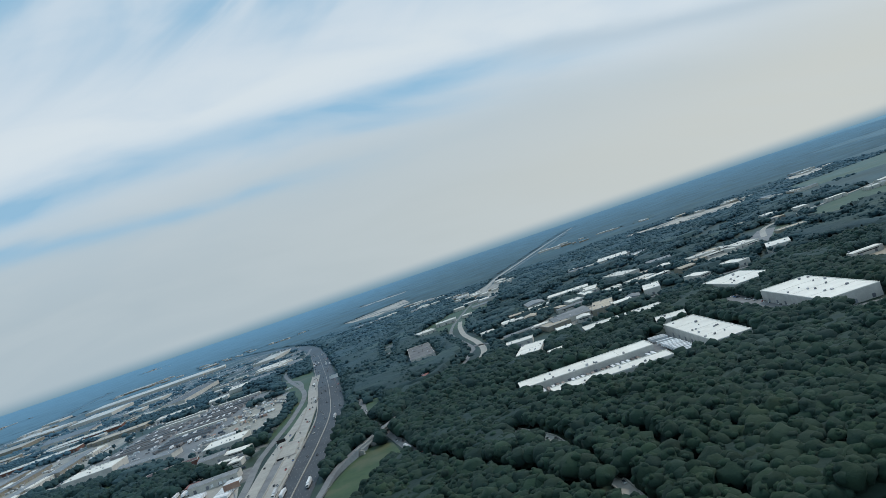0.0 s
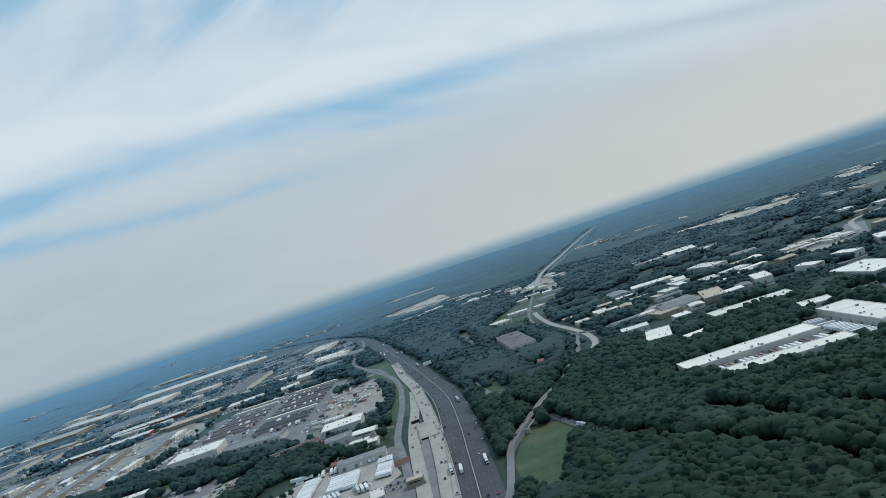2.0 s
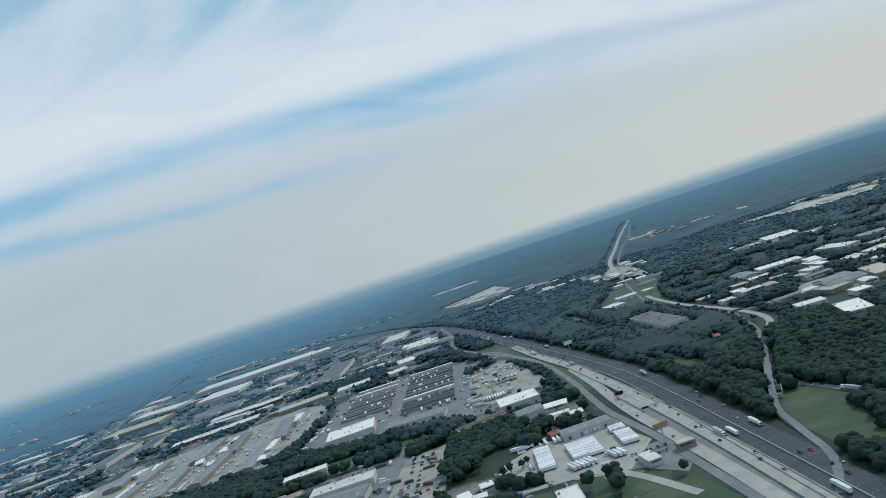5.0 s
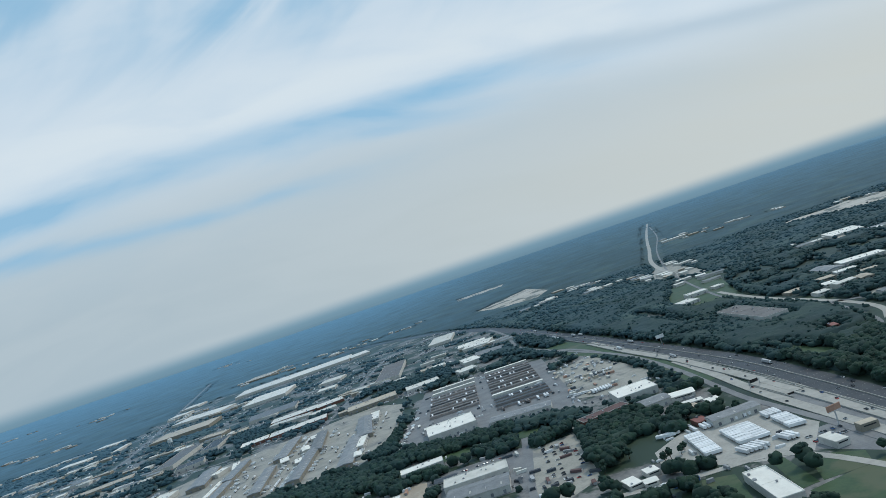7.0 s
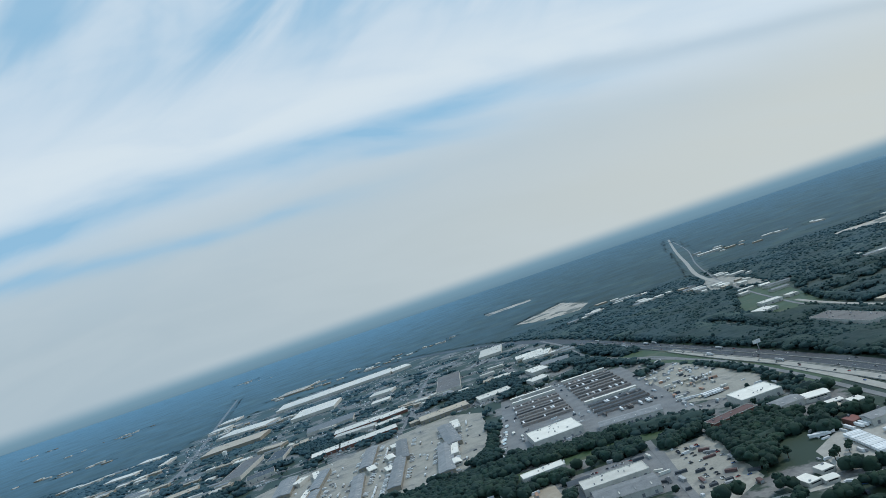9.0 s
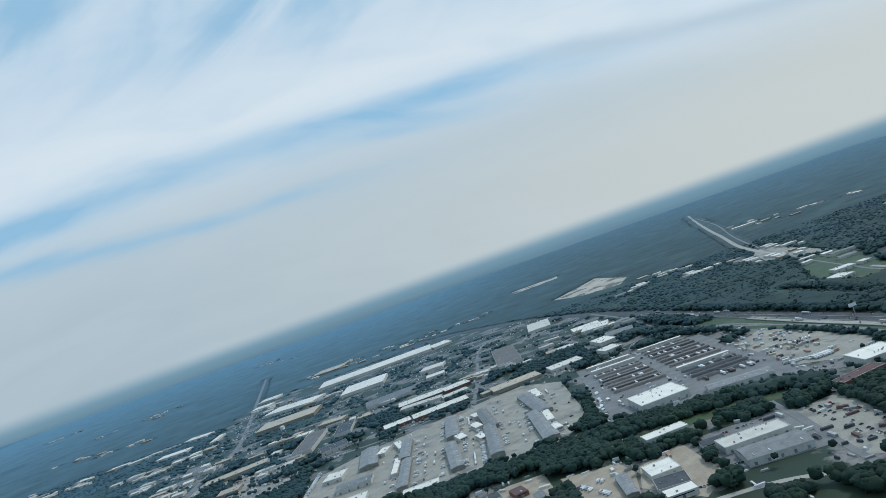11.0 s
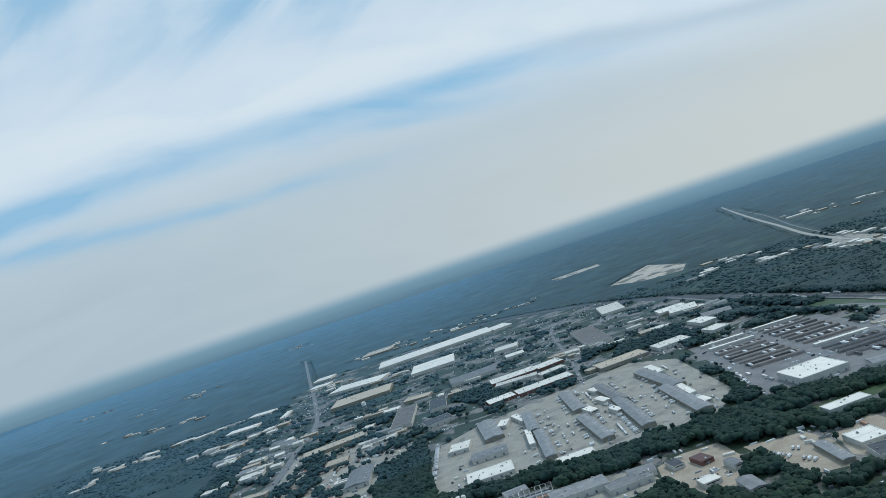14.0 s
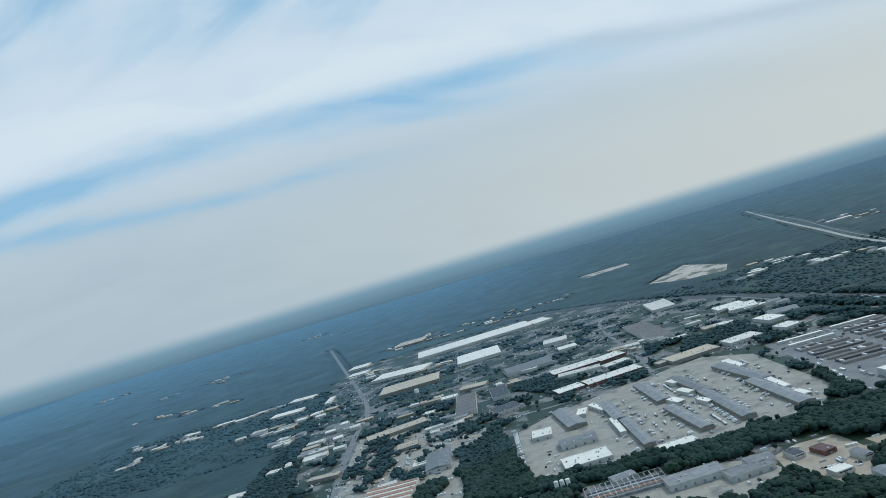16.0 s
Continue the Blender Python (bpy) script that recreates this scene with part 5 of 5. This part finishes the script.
def clutter(name, label, mat, count, seed, x0, x1, y0, y1, small, large):
    """Low boxes with sloped tops, turned at random, joined into one mesh."""
    luck = np.random.RandomState(seed)
    x, y = luck.uniform(x0, x1, count * 3), luck.uniform(y0, y1, count * 3)
    free = inside(np.array(INDUSTRY, float), x, y)
    for fx, fy, a, b, rot in FOOTPRINTS:
        free &= ~((np.abs(x - fx) < a + 4) & (np.abs(y - fy) < b + 4))
    free &= ~near_line(CREEK, x, y, 30.0)
    for gr in GROVES:
        free &= ~inside(gr, x, y)
    free &= field(x, y, 30) > 0.50
    free &= ~inside(np.array(YARD, float), x, y) | (luck.rand(len(x)) < 0.22)
    x, y = x[free][:count], y[free][:count]
    n = len(x)
    turn = radians(3) + luck.choice([0, math.pi / 2], n) + luck.uniform(-0.12, 0.12, n)
    w, d, h = luck.uniform(1.8, 2.8, n), luck.uniform(small, large, n), luck.uniform(1.3, 3.0, n)
    unit = np.array([(-1, -1, 0), (1, -1, 0), (1, 1, 0), (-1, 1, 0), (-0.85, -0.9, 1), (0.85, -0.9, 1), (0.85, 0.8, 1), (-0.85, 0.8, 1)], float)
    v = unit[None] * np.stack([w / 2, d / 2, h], -1)[:, None]
    c, s = np.cos(turn)[:, None], np.sin(turn)[:, None]
    v = np.stack([v[..., 0] * c - v[..., 1] * s + x[:, None], v[..., 0] * s + v[..., 1] * c + y[:, None], v[..., 2] + 0.15], -1)
    quad = np.array([(4, 5, 6, 7), (0, 1, 5, 4), (1, 2, 6, 5), (2, 3, 7, 6), (3, 0, 4, 7)])
    f = quad[None] + (np.arange(n) * 8)[:, None, None]
    tagged(new(name, from_arrays(name, v.reshape(-1, 3), f.reshape(-1, 4).tolist(), mat)), label, "vehicles", kind="stuff")


clutter("parked_vehicles", "many small white vehicles parked among far works", "trailer", 1100, 31, -1700, -250, 560, 2600, 4, 13)
clutter("parked_vehicles", "many small grey vehicles parked among far works", "metal", 700, 32, -1700, -250, 560, 2600, 4, 11)
clutter("parked_vehicles", "many small dark vehicles parked among far works", "dark", 700, 33, -1700, -250, 560, 2600, 3.5, 7)


# ---------- the plan's units to metres ----------
for ob in list(scene.objects):
    if ob.parent is None and ob.type in ("MESH", "EMPTY"):
        ob.matrix_basis = Matrix.Scale(METRES, 4) @ ob.matrix_basis
